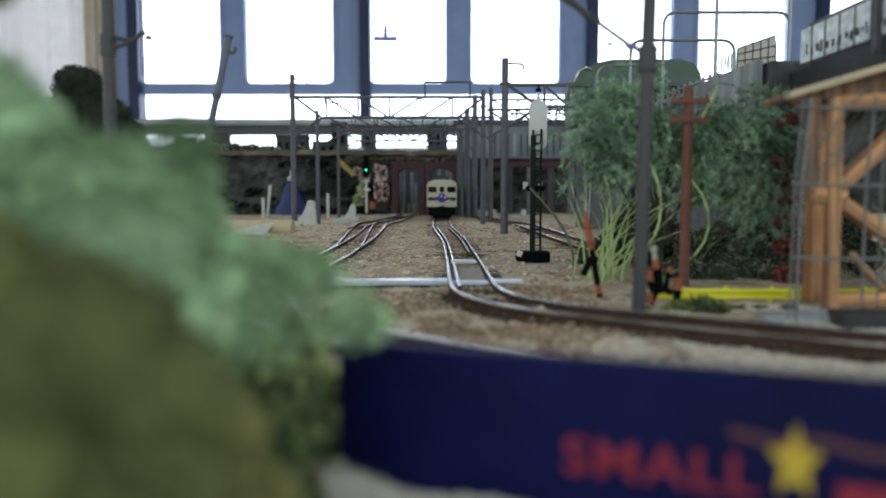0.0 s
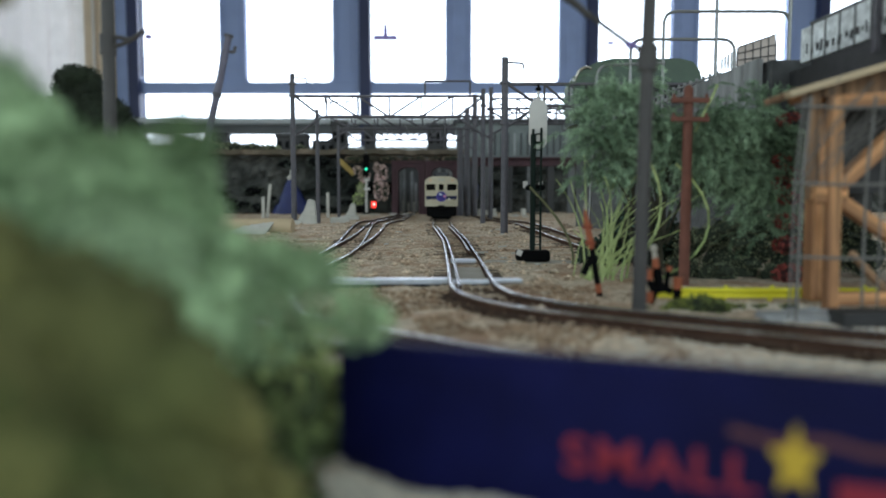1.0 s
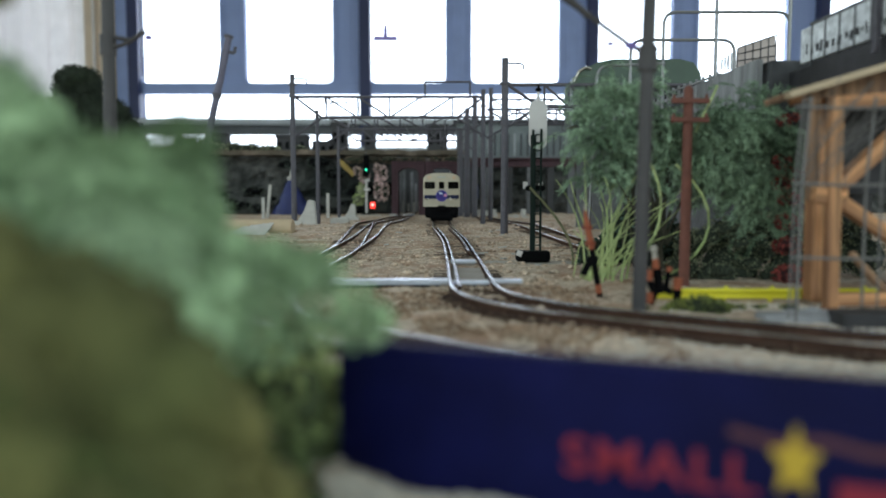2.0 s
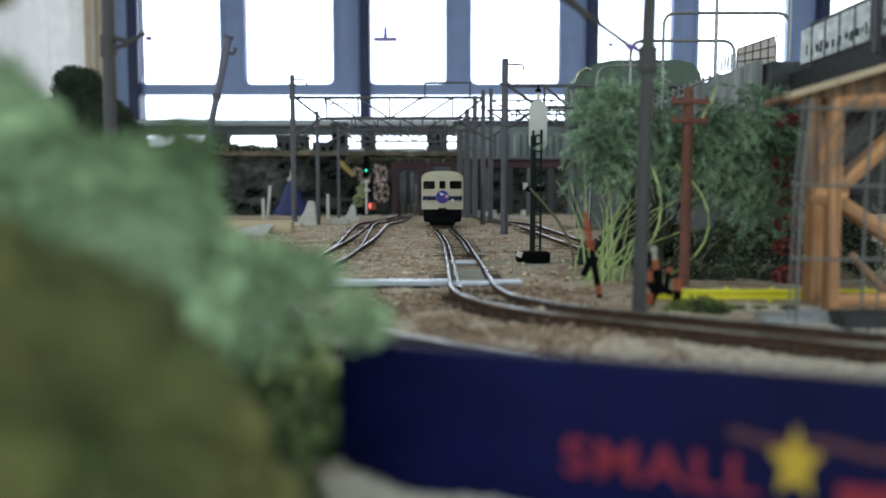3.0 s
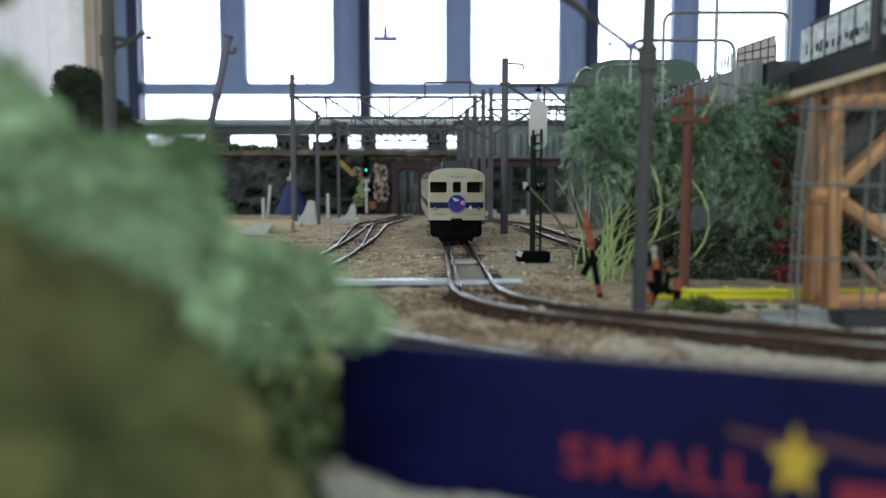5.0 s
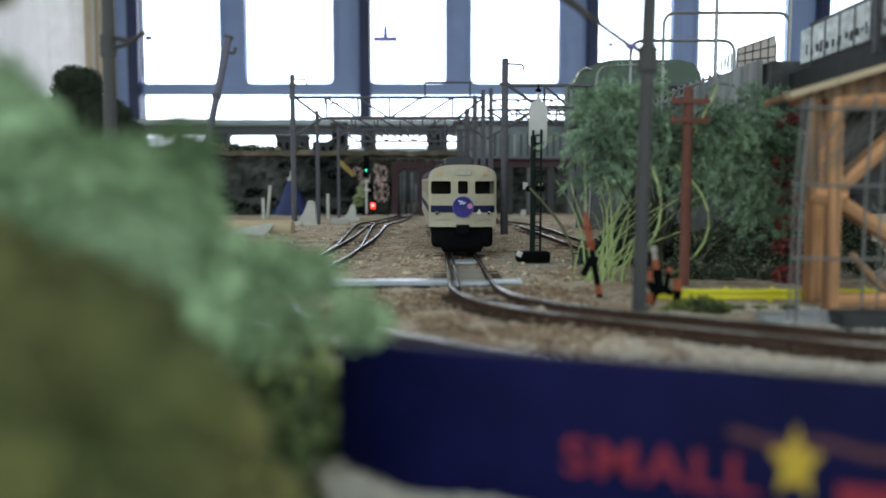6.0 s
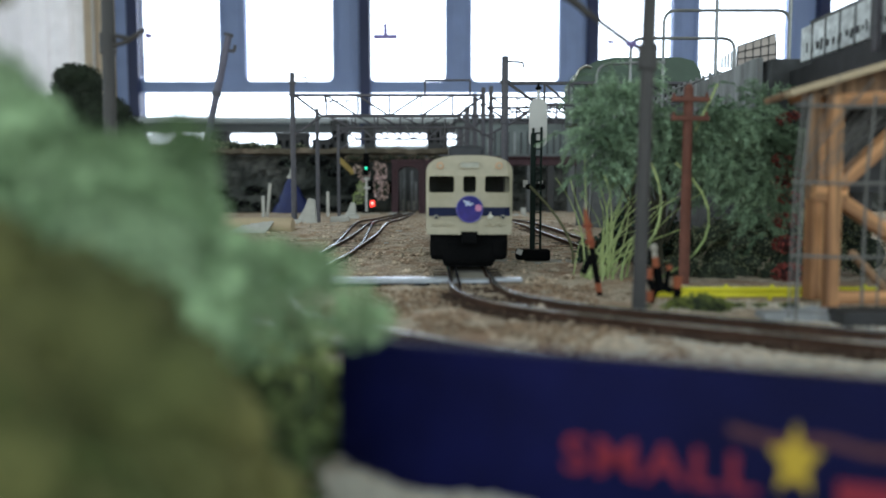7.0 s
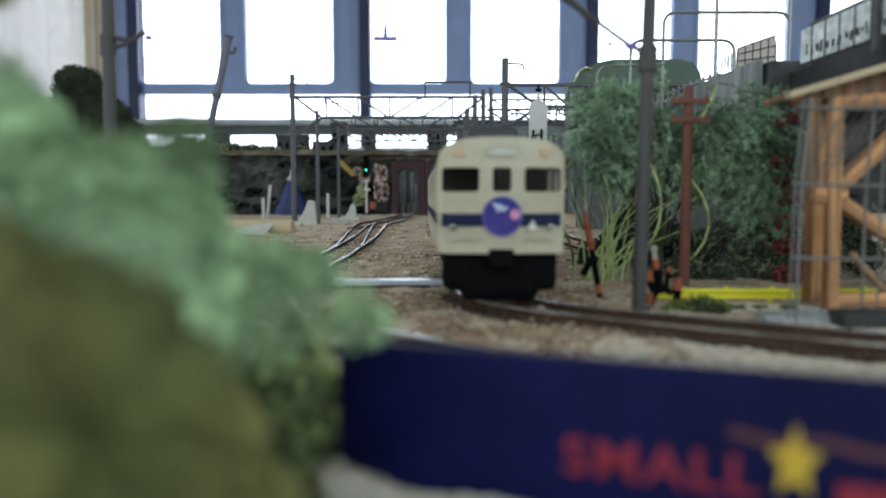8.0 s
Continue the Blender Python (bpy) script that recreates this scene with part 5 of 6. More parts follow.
def right_side():
    t = striped_post(54.6, 257, [(0.6, 0, -0.6), (0.3, 0, 1.4), (-0.3, 0, 4.6), (-2.6, 0, 17), (-4.6, 0, 26.6)], "leaning orange and black striped barrier post")
    bm = bmesh.new()
    rod(bm, (-4.6, 0, 26.6), (-5.1, 0, 30.5), 1.0, 0.4, 10)
    part("tip", bm, ORANGE, t, "rusty orange tip")
    bm = bmesh.new()
    rod(bm, (-5.1, 0, 30.5), (-5.2, 0, 33), 0.4, 0.3, 8)
    part("spike", bm, CONCRETE, t)
    for z, x in ((24.5, -4.2), (19, -3.2)):
        bm = bmesh.new()
        rod(bm, (x, 0, z - 0.7), (x, 0, z + 0.7), 1.75, 1.75, 12)
        part("collar", bm, RUST_PAINT, t)
    bm = bmesh.new()
    box(bm, (-4.2, -0.4, 11), (2.4, 1.6, 7), (0, 24, 0), 0.4)
    part("counterweight", bm, BLACK, t)
    t = striped_post(69, 238, [(0.3, 0, 11.4), (0.2, 0, 12.0), (-0.2, 0, 15.6)], "orange and black crossing gate with a pale knob")
    bm = bmesh.new()
    rod(bm, (-0.3, 0, 15.4), (-0.6, 0, 17.6), 1.0, 0.8, 10)
    ball(bm, (-0.7, 0, 18.6), 1.25, (1, 1, 1.15))
    part("top", bm, CONCRETE, t, "pale knob")
    for nm, a, b, r, m in (("body", (0.4, 0, 12.4), (1.4, 0, 4.4), 1.6, BLACK), ("leg", (0.2, 0, 6), (-1.6, 0, 0.6), 1.4, BLACK), ("leg", (1.2, 0, 6.5), (5.4, 0, 4.6), 1.2, BLACK),
                           ("band", (-1.9, -0.6, 4.6), (-1.9, -0.6, 1.2), 1.3, ORANGE), ("band", (-2.4, -0.6, 8.6), (-2.2, -0.6, 12), 1.3, ORANGE), ("arm", (-2.4, -0.6, 9), (-1.0, -0.6, 5.4), 1.1, BLACK),
                           ("arm", (3.4, 0, 6), (4.3, 0, 12), 0.9, BLACK), ("band", (4.2, 0, 11.4), (4.6, 0, 13.0), 1.0, ORANGE), ("band", (7.0, -1, 9.4), (6.9, -1, 5.6), 1.5, ORANGE), ("leg", (6.9, -1, 5.8), (6.7, -1, 0), 1.35, BLACK)):
        bm = bmesh.new()
        rod(bm, a, b, r, r * 0.92, 10)
        part(nm, bm, m, t)
    # yellow guard rail
    t = thing("guard_rail", (74, 247, -3.9), "bright yellow guard rail with knobs on short posts", "guard rail")
    bm = bmesh.new()
    box(bm, (44, 0, 4.7), (92, 1.2, 1.3), bevel=0.4)
    part("upper_rail", bm, YELLOW_PAINT, t)
    bm = bmesh.new()
    box(bm, (44, 1.2, 2.2), (92, 1.0, 1.0), bevel=0.3)
    part("lower_rail", bm, YELLOW_PAINT, t)
    bm = bmesh.new()
    box(bm, (44, 2.0, 3.3), (92, 0.5, 2.4), bevel=0.15)
    part("web", bm, YELLOW_PAINT, t)
    for k in range(6):
        bm = bmesh.new()
        box(bm, (6 + k * 15.6, 1.9, 2.2), (1.3, 1.2, 4.4), bevel=0.2)
        ball(bm, (6 + k * 15.6, 0.2, 5.5), 0.75)
        part("post", bm, YELLOW_PAINT, t)
    timber_frame()
    wire_cage()
    viaduct()
    bm = bmesh.new()
    box(bm, (116, 208, -2.6), (50, 9, 3.6), (0, 0, -4), 0.6)
    solid("kerb", bm, PAVING, "dark grey stone kerb before the timber shed", "kerb")
    # bent stalk by the signal
    t = thing("bent_stalk", (66, 350, -3), "bare olive stalk bending out of the ground", "stalk")
    bm = bmesh.new()
    tube(bm, [tuple(p) for p in spline3([(-4, 0, 2), (-3, 0, 14), (-12, 0, 26), (-25, 0, 39)])], 0.6, 6)
    part("stem", bm, material("olive_stalk", (0.16, 0.16, 0.08), 0.8, 0, 0.2, 300, 0.1), t)


def timber_frame():
    t = thing("timber_shed", (114.5, 228, -3), "open orange pine shed with braces and a sloping plank roof", "shed")

    def beam(a, b, w, d, nm="beam", mat=TIMBER):
        """A sawn beam from a to b; its grain follows its own z axis."""
        a, b = Vector(a), Vector(b)
        v = b - a
        bm = bmesh.new()
        box(bm, (0, 0, 0), (w, d, v.length), bevel=0.35)
        ob = part(nm, bm, mat, t)
        m = v.to_track_quat("Z", "Y").to_matrix().to_4x4()
        m.translation = (a + b) / 2 * MM
        ob.matrix_basis = m

    beam((8.4, 15, 1), (7.8, 15, 70), 6.2, 4.5, "post")
    beam((3.6, -5, -1), (2.7, -5, 65), 3.4, 4, "post")
    beam((-0.2, 1, 34), (-0.6, 1, 66), 2.6, 3, "post", TIMBER_DARK)
    beam((35, -3, 0), (34, -3, 72), 5, 6, "post")
    beam((-2.4, -4, 36.0), (7.2, -4, 35.0), 4.0, 5, "tie")
    beam((4.6, -4, 38.2), (33, -4, 65), 5.2, 4, "brace")
    beam((4.6, -3, 35), (33, -3, 16), 4.6, 4, "brace")
    beam((5, -4, 4.2), (36, -4, 4.2), 4.2, 4, "sill_beam")
    beam((6, 3, 64.5), (36, 3, 66), 5, 4, "head_beam")
    beam((11, -2, 18), (30, 6, 2), 2.0, 2.0, "stay", TIMBER_DARK)
    # roof planks seen from below, the front one pale for the highlight along its edge
    for k in range(5):
        beam((-12.4 + 0.5 * k, -6.5 + 4.6 * k, 65.4), (42, -6.5 + 4.6 * k, 81.5), 4.4, 2.1, "roof_plank", LOG if k == 0 else TIMBER_DARK)
    beam((-5, 8, 65.2), (40, 8, 78.4), 2.2, 2.6, "rafter")
    bm = bmesh.new()
    sheet(bm, [(0, 66), (40, 67.5), (40, 79.5), (0, 68)], [], 1.6, lambda u, v, w: (u, 4.8 + w, v))
    part("gable_board", bm, TIMBER_DARK, t, "dark brown gable board")
    bm = bmesh.new()
    box(bm, (34, 30, 53), (44, 1.5, 34), bevel=0.2)
    part("back_panel", bm, DARK_IRON, t, "dark panel behind the upper braces")
    for a, b in (((10, 20, 44), (34, 20, 60)), ((10, 20, 48), (30, 20, 62)), ((12, 20, 40), (36, 20, 56))):
        bm = bmesh.new()
        tube(bm, [a, b], 0.35, 6)
        part("conduit", bm, POLE, t)
    # rubble and a dark block at its foot
    rnd = random.Random(61)
    for k in range(7):
        bm = bmesh.new()
        r = rnd.uniform(1.2, 2.4)
        lump(bm, (0, 0, r * 0.5), (r * 1.3, r, r * 0.8), k * 3.1, 0.5, 2)
        x, y = 103 + k * 1.5 + rnd.uniform(-1, 1), 214 + rnd.uniform(-3, 5)
        solid("stone", bm, PAVING, "grey broken stone at the foot of the timber shed", "stone", "stones", at=(x, y, -3))
    bm = bmesh.new()
    box(bm, (125, 200, -1.0), (34, 10, 4.6), (0, 0, -3), 0.5)
    solid("timber_baulk", bm, DARK_IRON, "black timber baulk lying before the timber shed", "baulk")


def wire_cage():
    t = thing("wire_cage", (100, 205, -3), "thin grey wire cage standing before the timber shed", "wire cage")
    for x0, x1, r in ((-1.0, -0.7, 0.55), (-3.0, -2.4, 0.3), (17.5, 17.2, 0.4), (21.8, 21.5, 0.3)):
        bm = bmesh.new()
        tube(bm, [(x0, 0, -1), (x1, 0, 40), (x1 + 1.6, 0, 63)], r, 7)
        part("upright", bm, WIRE_CAGE, t)
    for z in (18.6, 39, 60):
        bm = bmesh.new()
        tube(bm, [(-3.4, -0.6, z + 0.2), (12, -0.8, z - 0.3), (34, -0.6, z)], 0.45, 7)
        part("crosswire", bm, WIRE_CAGE, t)
    rnd = random.Random(4)
    for _ in range(26):
        bm = bmesh.new()
        x = rnd.uniform(-2, 12)
        tube(bm, [(x, 1, rnd.uniform(36, 52)), (x + rnd.uniform(6, 20), 1, rnd.uniform(54, 70))], 0.12, 4)
        part("fine_wire", bm, WIRE_CAGE, t)


def rounded(pts, r, k=5):
    """The polyline with its corners rounded."""
    p = [Vector(q) for q in pts]
    out = [p[0]]
    for a, b, c in zip(p, p[1:], p[2:]):
        u = b + (a - b).normalized() * min(r, (a - b).length * 0.45)
        v = b + (c - b).normalized() * min(r, (c - b).length * 0.45)
        out += [u * (1 - s) ** 2 + b * 2 * s * (1 - s) + v * s * s for s in [i / k for i in range(k + 1)]]
    return out + [p[-1]]


def viaduct():
    t = thing("viaduct", (150, 260, -3), "dark iron viaduct with a weathered pale parapet", "viaduct")
    bm = bmesh.new()
    box(bm, (56, 30, 75.5), (110, 150, 27), bevel=1)
    part("deck", bm, DARK_IRON, t, "dark iron deck")
    # wall coloured dark for the unlit front, side slabs pale where light falls
    bm = bmesh.new()
    box(bm, (28, 105, 66), (76, 74, 56), (0, 0, 4), 0.8)
    part("cross_wall", bm, material("unlit_wall_front", (0.06, 0.06, 0.062), 0.85, 0, 0.5, 120, 0.5, (0.05, 0.05, 0.052), 0.5), t, "abutment wall coloured dark for its unlit front")
    for k in range(6):
        bm = bmesh.new()
        box(bm, (-11.2 - 0.85 * k, 75 + k * 12.6, 67 - 0.4 * k), (3, 12.2, 56), (0, 0, 4), 0.5)
        part("lit_side_slab", bm, STREAKED, t, "streaked concrete slab coloured pale for the light on this side")
    for y in (-20, 40, 90):
        bm = bmesh.new()
        box(bm, (46, y, 30), (10, 10, 62), bevel=0.8)
        part("pier", bm, STONE_GREY, t)
    for k, (y0, y1, z0, h) in enumerate(((-40, 53, 90, 14),)):
        bm = bmesh.new()
        box(bm, (0, (y0 + y1) / 2, z0 + h / 2), (2, y1 - y0, h), bevel=0.4)
        p = part("parapet", bm, PALE_PANEL, t, "weathered pale parapet panel")
        bm = bmesh.new()
        rnd = random.Random(9)
        yy = y0 + 12
        while yy < y1 - 4:
            w0 = rnd.uniform(0.8, 2.4)
            box(bm, (-1.1, yy, z0 + 4.6 + rnd.uniform(-0.8, 0.8)), (0.3, w0, rnd.uniform(1.6, 4.6)), (rnd.uniform(-14, 14), 0, 0))
            yy += w0 + rnd.uniform(1.4, 3.4)
        part("lettering_bar", bm, DARK_IRON, p, "worn lettering that cannot be read")
    bm = bmesh.new()
    for j in range(9):
        box(bm, (-1, -40 + j * 10.4, 97), (0.7, 0.9, 15))
    box(bm, (-0.8, 2, 104.6), (1, 86, 1))
    part("ribs", bm, STONE_GREY, t)
    m = thing("lattice_mast", (151, 253, 83), "grey mast with a beige lattice panel on the viaduct", "mast")
    bm = bmesh.new()
    box(bm, (-4, 2, 18), (2.2, 2, 40), bevel=0.3)
    part("post", bm, POLE, m)
    bm = bmesh.new()
    box(bm, (8, 0, 20), (18, 1, 30), bevel=0.2)
    part("sheet", bm, CONCRETE, m)
    for k in range(5):
        bm = bmesh.new()
        box(bm, (8, -0.8, 8 + k * 6), (18.4, 0.6, 0.7))
        part("bar", bm, DARK_IRON, m)
    for k in range(4):
        bm = bmesh.new()
        box(bm, (0 + k * 5.4, -0.8, 20), (0.7, 0.6, 30))
        part("bar", bm, DARK_IRON, m)
    bm = bmesh.new()
    box(bm, (1.4, 2, 84), (3, 86, 12), bevel=0.4)
    part("edge_girder", bm, DARK_IRON, t)
    # gridded white panel and picket parapet further along
    g = thing("grid_panel", (146, 352, 90), "pinkish beige panel divided by a dark grid", "panel")
    bm = bmesh.new()
    sheet(bm, [(-8.2, 2.2), (10.9, 2.7), (9.6, 17.3), (-7.9, 11.1)], [], 1, lambda u, v, w: (u, w, v))
    part("sheet", bm, material("panel_white", (0.56, 0.47, 0.42), 0.6, 0, 0.08, 100, 0.05), g)
    for k in range(4):
        bm = bmesh.new()
        box(bm, (-9.4 - k * 1.5, 3, 5.6 - 0.5 * k), (0.9, 1, 8 - k), bevel=0.1)
        part("slat", bm, PALE_PANEL, g, "pale weathered slat")
    for k in range(6):
        bm = bmesh.new()
        u = -8 + k * 3.6
        z0, z1 = 2.2 + 0.026 * (u + 8.2), 11.1 + 0.354 * (u + 7.9)
        rod(bm, (u, -0.5, z0), (u, -0.5, z1), 0.25, 0.25, 5)
        part("bar", bm, ROOF_GREY, g)
    for q in (0, 0.33, 0.67, 1):
        bm = bmesh.new()
        rod(bm, (-8.1, -0.5, 2.2 + 8.9 * q), (10.3, -0.5, 2.7 + 14.6 * q), 0.25, 0.25, 5)
        part("bar", bm, ROOF_GREY, g)
    f = thing("picket_fence", (150, 400, 90), "weathered white picket parapet along the viaduct", "fence")
    for k in range(22):
        bm = bmesh.new()
        box(bm, (-0.6 * k, 10 + k * 9, 5), (1.6, 1.0, 9), bevel=0.2)
        part("picket", bm, STREAKED, f)
    bm = bmesh.new()
    box(bm, (-6, 104, 3), (1.2, 200, 2), (0, 0, 3.4))
    box(bm, (-6, 104, 7.4), (1.0, 200, 1.0), (0, 0, 3.4))
    part("rail", bm, STREAKED, f)
    # wall under the parapet, behind the willow
    bm = bmesh.new()
    box(bm, (158, 500, 50), (6, 230, 84), (0, 0, 2), 0.6)
    solid("retaining_wall", bm, STONE_GREY, "grey retaining wall behind the willow", "wall")
    # green vehicle on the viaduct
    bm = bmesh.new()
    box(bm, (178, 672, 44), (112, 56, 96), (0, 0, -10), 1)
    solid("retaining_wall", bm, STONE_GREY, "grey retaining wall carrying the green coach", "wall")
    c = thing("green_coach", (170, 652, 92), "dark green model coach with a rounded roof on the viaduct", "coach")
    prof = [(-56, 0), (-57, 36), (-50, 47), (-36, 54), (-22, 57), (36, 57), (48, 54), (54, 46), (56, 36), (55, 0)]
    bm = bmesh.new()
    sheet(bm, prof, [round_rect(-46, 18, -12, 36, 3), round_rect(12, 18, 46, 36, 3)], 44, lambda u, v, w: (u, w, v))
    part("body", bm, material("coach_green", (0.05, 0.085, 0.055), 0.5, 0, 0.2, 100, 0.1), c)
    for x in (-29, 29):
        bm = bmesh.new()
        box(bm, (x, 8, 27), (36, 2, 20))
        part("window", bm, DARK_IRON, c)
    # bright rod that makes the white highlight along the roof edge
    bm = bmesh.new()
    tube(bm, [(-56, -1.5, 37), (-52, -1.5, 46), (-46, -1.5, 49.5), (-41, -1.5, 48)], 1.3, 8)
    part("edge_highlight", bm, CHROME, c, "chrome rod put in for the highlight on the coach's edge")
    # bent wire hoops above the viaduct
    h = thing("wire_hoops", (118.4, 400, 83), "grey bent wire hoops rising above the willow", "wire hoop")
    for pts in ([(-1, 0, -88), (-1, 0, 46), (66, 0, 46), (66, 0, 8)],
                [(-18.4, 0, -88), (-18.4, 0, 31.5), (37, 0, 31.5), (37, 0, 6)],
                [(27, 0, 6), (27, 0, 70)], [(66, 0, 8), (66, 0, 70)], [(-40, 0, -88), (-36, 0, 18), (0, 0, 19)]):
        bm = bmesh.new()
        tube(bm, rounded(pts, 7), 1.0 if len(pts) == 2 else 0.85, 8)
        part("hoop", bm, WIRE, h)


# ---- back of the yard ----
MAROON = material("maroon_brick", (0.062, 0.026, 0.034), 0.75, 0, 0.3, 120, 0.3)
ROCK = material("dark_rock", (0.09, 0.088, 0.08), 0.9, 0, 0.6, 60, 0.9, (0.018, 0.022, 0.018), 0.5)
TARP = material("blue_tarp", (0.011, 0.018, 0.105), 0.5, 0, 0.3, 60, 0.2)
PLASTER = material("white_plaster", (0.50, 0.48, 0.44), 0.8, 0, 0.12, 150, 0.2)
LOG = material("pale_log", (0.52, 0.40, 0.26), 0.7, 0, 0.12, 100, 0.15)
EARTH = material("brown_earth", (0.15, 0.115, 0.085), 0.95, 0, 0.4, 80, 0.6, (0.07, 0.06, 0.04), 0.48)


def portal(x, w):
    t = thing("tunnel_portal", (x, 1152, -3), "maroon portal frame with an arched opening for the track", "portal", "tunnel portals")
    hw, n = w / 2, 10
    out = [(-hw, 0), (-hw, 84), (hw, 84), (hw, 0)]
    o = 0.62 * hw
    arch = [(o, 0), (o, 65)] + [(o * math.cos(a), 65 + 9 * math.sin(a)) for a in [math.pi * i / n for i in range(1, n)]] + [(-o, 65), (-o, 0)]
    bm = bmesh.new()
    sheet(bm, out + arch, [], 42, lambda u, v, w: (u, w, v))
    part("frame", bm, MAROON, t)
    bm = bmesh.new()
    box(bm, (0, -1.2, 82), (w, 3, 3.5), bevel=0.5)
    part("cornice", bm, MAROON, t)
    for s in (-1, 1):
        bm = bmesh.new()
        box(bm, (s * (hw - 3), -1.0, 40), (5, 2.4, 80), bevel=0.5)
        part("pilaster", bm, MAROON, t)


def rock_wall(x0, x1, y, h, name, label, seed):
    bm = bmesh.new()
    nx, nz = int((x1 - x0) / 5), 22
    rows = []
    for k in range(nz + 1):
        v = k / nz
        rows.append([bm.verts.new((x0 + (x1 - x0) * i / nx, y + 40 * v ** 1.3 + 22 * noise.noise((i * 0.16 + seed, v * 4.5, 0)) + 10 * noise.noise((i * 0.45, v * 11, seed)),
                                   -6 + h * v * (1 + 0.1 * noise.noise((i * 0.12, seed, 5))))) for i in range(nx + 1)])
    top = rows[-1]
    rows.append([bm.verts.new((q.co.x, y + 210, q.co.z + 2)) for q in top])
    rows.append([bm.verts.new((q.co.x, y + 210, -6)) for q in top])
    for a, b in zip(rows, rows[1:]):
        for j in range(nx):
            bm.faces.new((a[j], a[j + 1], b[j + 1], b[j]))
    solid(name, bm, ROCK, label, "embankment", "", "structure")


def backyard():
    portal(-54, 52)
    portal(-1.5, 52)
    rock_wall(-900, -84, 1235, 100, "embankment", "dark rocky embankment at the back of the yard", 2)
    bm = bmesh.new()
    n = 187
    prof = ((0, 0), (0, 8), (34, 9), (34, -2))
    rows = [[bm.verts.new((-890 + i * 5, 1234 + u + 5 * noise.noise((i * 0.3, v, 2)), 95 + v + 3.5 * noise.noise((i * 0.17, u, 6)) + 1.5 * noise.noise((i * 0.6, v, 1)))) for u, v in prof] for i in range(n)]
    for a, b in zip(rows, rows[1:]):
        for j in range(4):
            bm.faces.new((a[j], a[(j + 1) % 4], b[(j + 1) % 4], b[j]))
    bm.faces.new(rows[0])
    bm.faces.new(rows[-1][::-1])
    bmesh.ops.recalc_face_normals(bm, faces=bm.faces[:])
    solid("embankment_edge", bm, EARTH, "brown earth ledge along the embankment top", "ledge", "", "structure")
    bm = bmesh.new()
    box(bm, (-350, 1222, 12), (520, 22, 26), (0, 0, 1), 2)
    solid("low_wall", bm, ROCK, "low dark rocky bank in front of the embankment", "bank", "", "structure")
    L = [((x, 1245, 106), (r * 2, r, r * 0.8)) for x, r in ((-390, 16), (-350, 14), (-320, 12), (-290, 9), (-420, 18), (-240, 7))]
    clumps("shrub", L, LEAF_MOSS, LEAF_DARK_AND_SHADE, 3.5, 0.8, "mossy shrubs along the embankment top", "shrub", 61, 0.7, "shrubs")
    # right girder viaduct
    g = thing("girder_bridge", (150, 1230, -3), "purple-brown girder bridge on grey piers at the back", "bridge")
    bm = bmesh.new()
    box(bm, (40, 0, 84), (330, 16, 13), bevel=1.2)
    box(bm, (40, -6, 91), (330, 22, 3), bevel=0.8)
    part("girder", bm, MAROON, g)
    for k in range(8):
        bm = bmesh.new()
        box(bm, (-108 + k * 34, 0, 39), (11, 12, 78), bevel=1)
        part("pier", bm, STONE_GREY if k % 2 else DARK_IRON, g)
    rock_wall(26, 900, 1290, 88, "embankment", "dark rocky embankment behind the girder bridge", 9)
    sh = thing("engine_shed", (-24, 1330, -3), "weathered grey boarded shed wall behind the portals", "shed")
    bm = bmesh.new()
    box(bm, (0, 8, 44), (128, 14, 88), bevel=0.8)
    part("wall", bm, STONE_GREY, sh)
    rb = random.Random(19)
    for k in range(18):
        bm = bmesh.new()
        h = rb.uniform(70, 84) if k % 5 else 52
        box(bm, (-60 + k * 7.0, 0, h / 2), (rb.uniform(4.6, 6.4), 1.6, h), bevel=0.4)
        part("board", bm, STONE_GREY if k % 3 == 0 else PAVING, sh)
    for k in range(7):
        bm = bmesh.new()
        box(bm, (-56 + k * 9.5, -26, 9), (3.2, 3, rb.uniform(14, 22)), bevel=0.5)
        part("fence_post", bm, PLASTER, sh, "whitewashed fence post")
    st = thing("station_building", (150, 1400, 84), "grey-green station building with a flat roof and narrow upright windows", "building")
    bm = bmesh.new()
    box(bm, (0, 0, 38), (250, 60, 76), bevel=1.5)
    part("wall", bm, material("building_grey", (0.17, 0.19, 0.19), 0.8, 0, 0.25, 40, 0.2, (0.10, 0.11, 0.11), 0.45), st)
    bm = bmesh.new()
    box(bm, (0, -4, 78), (262, 74, 5), bevel=1)
    part("roof", bm, ROOF_GREY, st)
    for k in range(20):
        bm = bmesh.new()
        box(bm, (-114 + k * 12, -30.4, 36), (3.4, 1.6, 40), bevel=0.4)
        part("window", bm, ROOF_GREY if k % 4 else PAVING, st)
    # rolling stock and huts silhouetted on top of the embankment
    for x, w, h, nm, lb, ct in ((-268, 56, 40, "freight_wagon", "dark freight wagon on the embankment", "wagon"), (-212, 40, 30, "freight_wagon", "low dark freight wagon on the embankment", "wagon"),
                                (-184, 28, 64, "water_tower", "dark narrow hut on the embankment", "hut"), (-130, 20, 56, "model_hut", "dark narrow hut on the embankment", "hut"),
                                (-10, 36, 60, "model_hut", "brown hut behind the portal", "hut"), (-400, 34, 44, "model_hut", "dark hut on the embankment", "hut")):
        t = thing(nm, (x, 1330, 94), lb, ct, "embankment top")
        bm = bmesh.new()
        box(bm, (0, 0, h * 0.45), (w, 26, h * 0.9), bevel=1.5)
        part("body", bm, DARK_IRON, t)
        bm = bmesh.new()
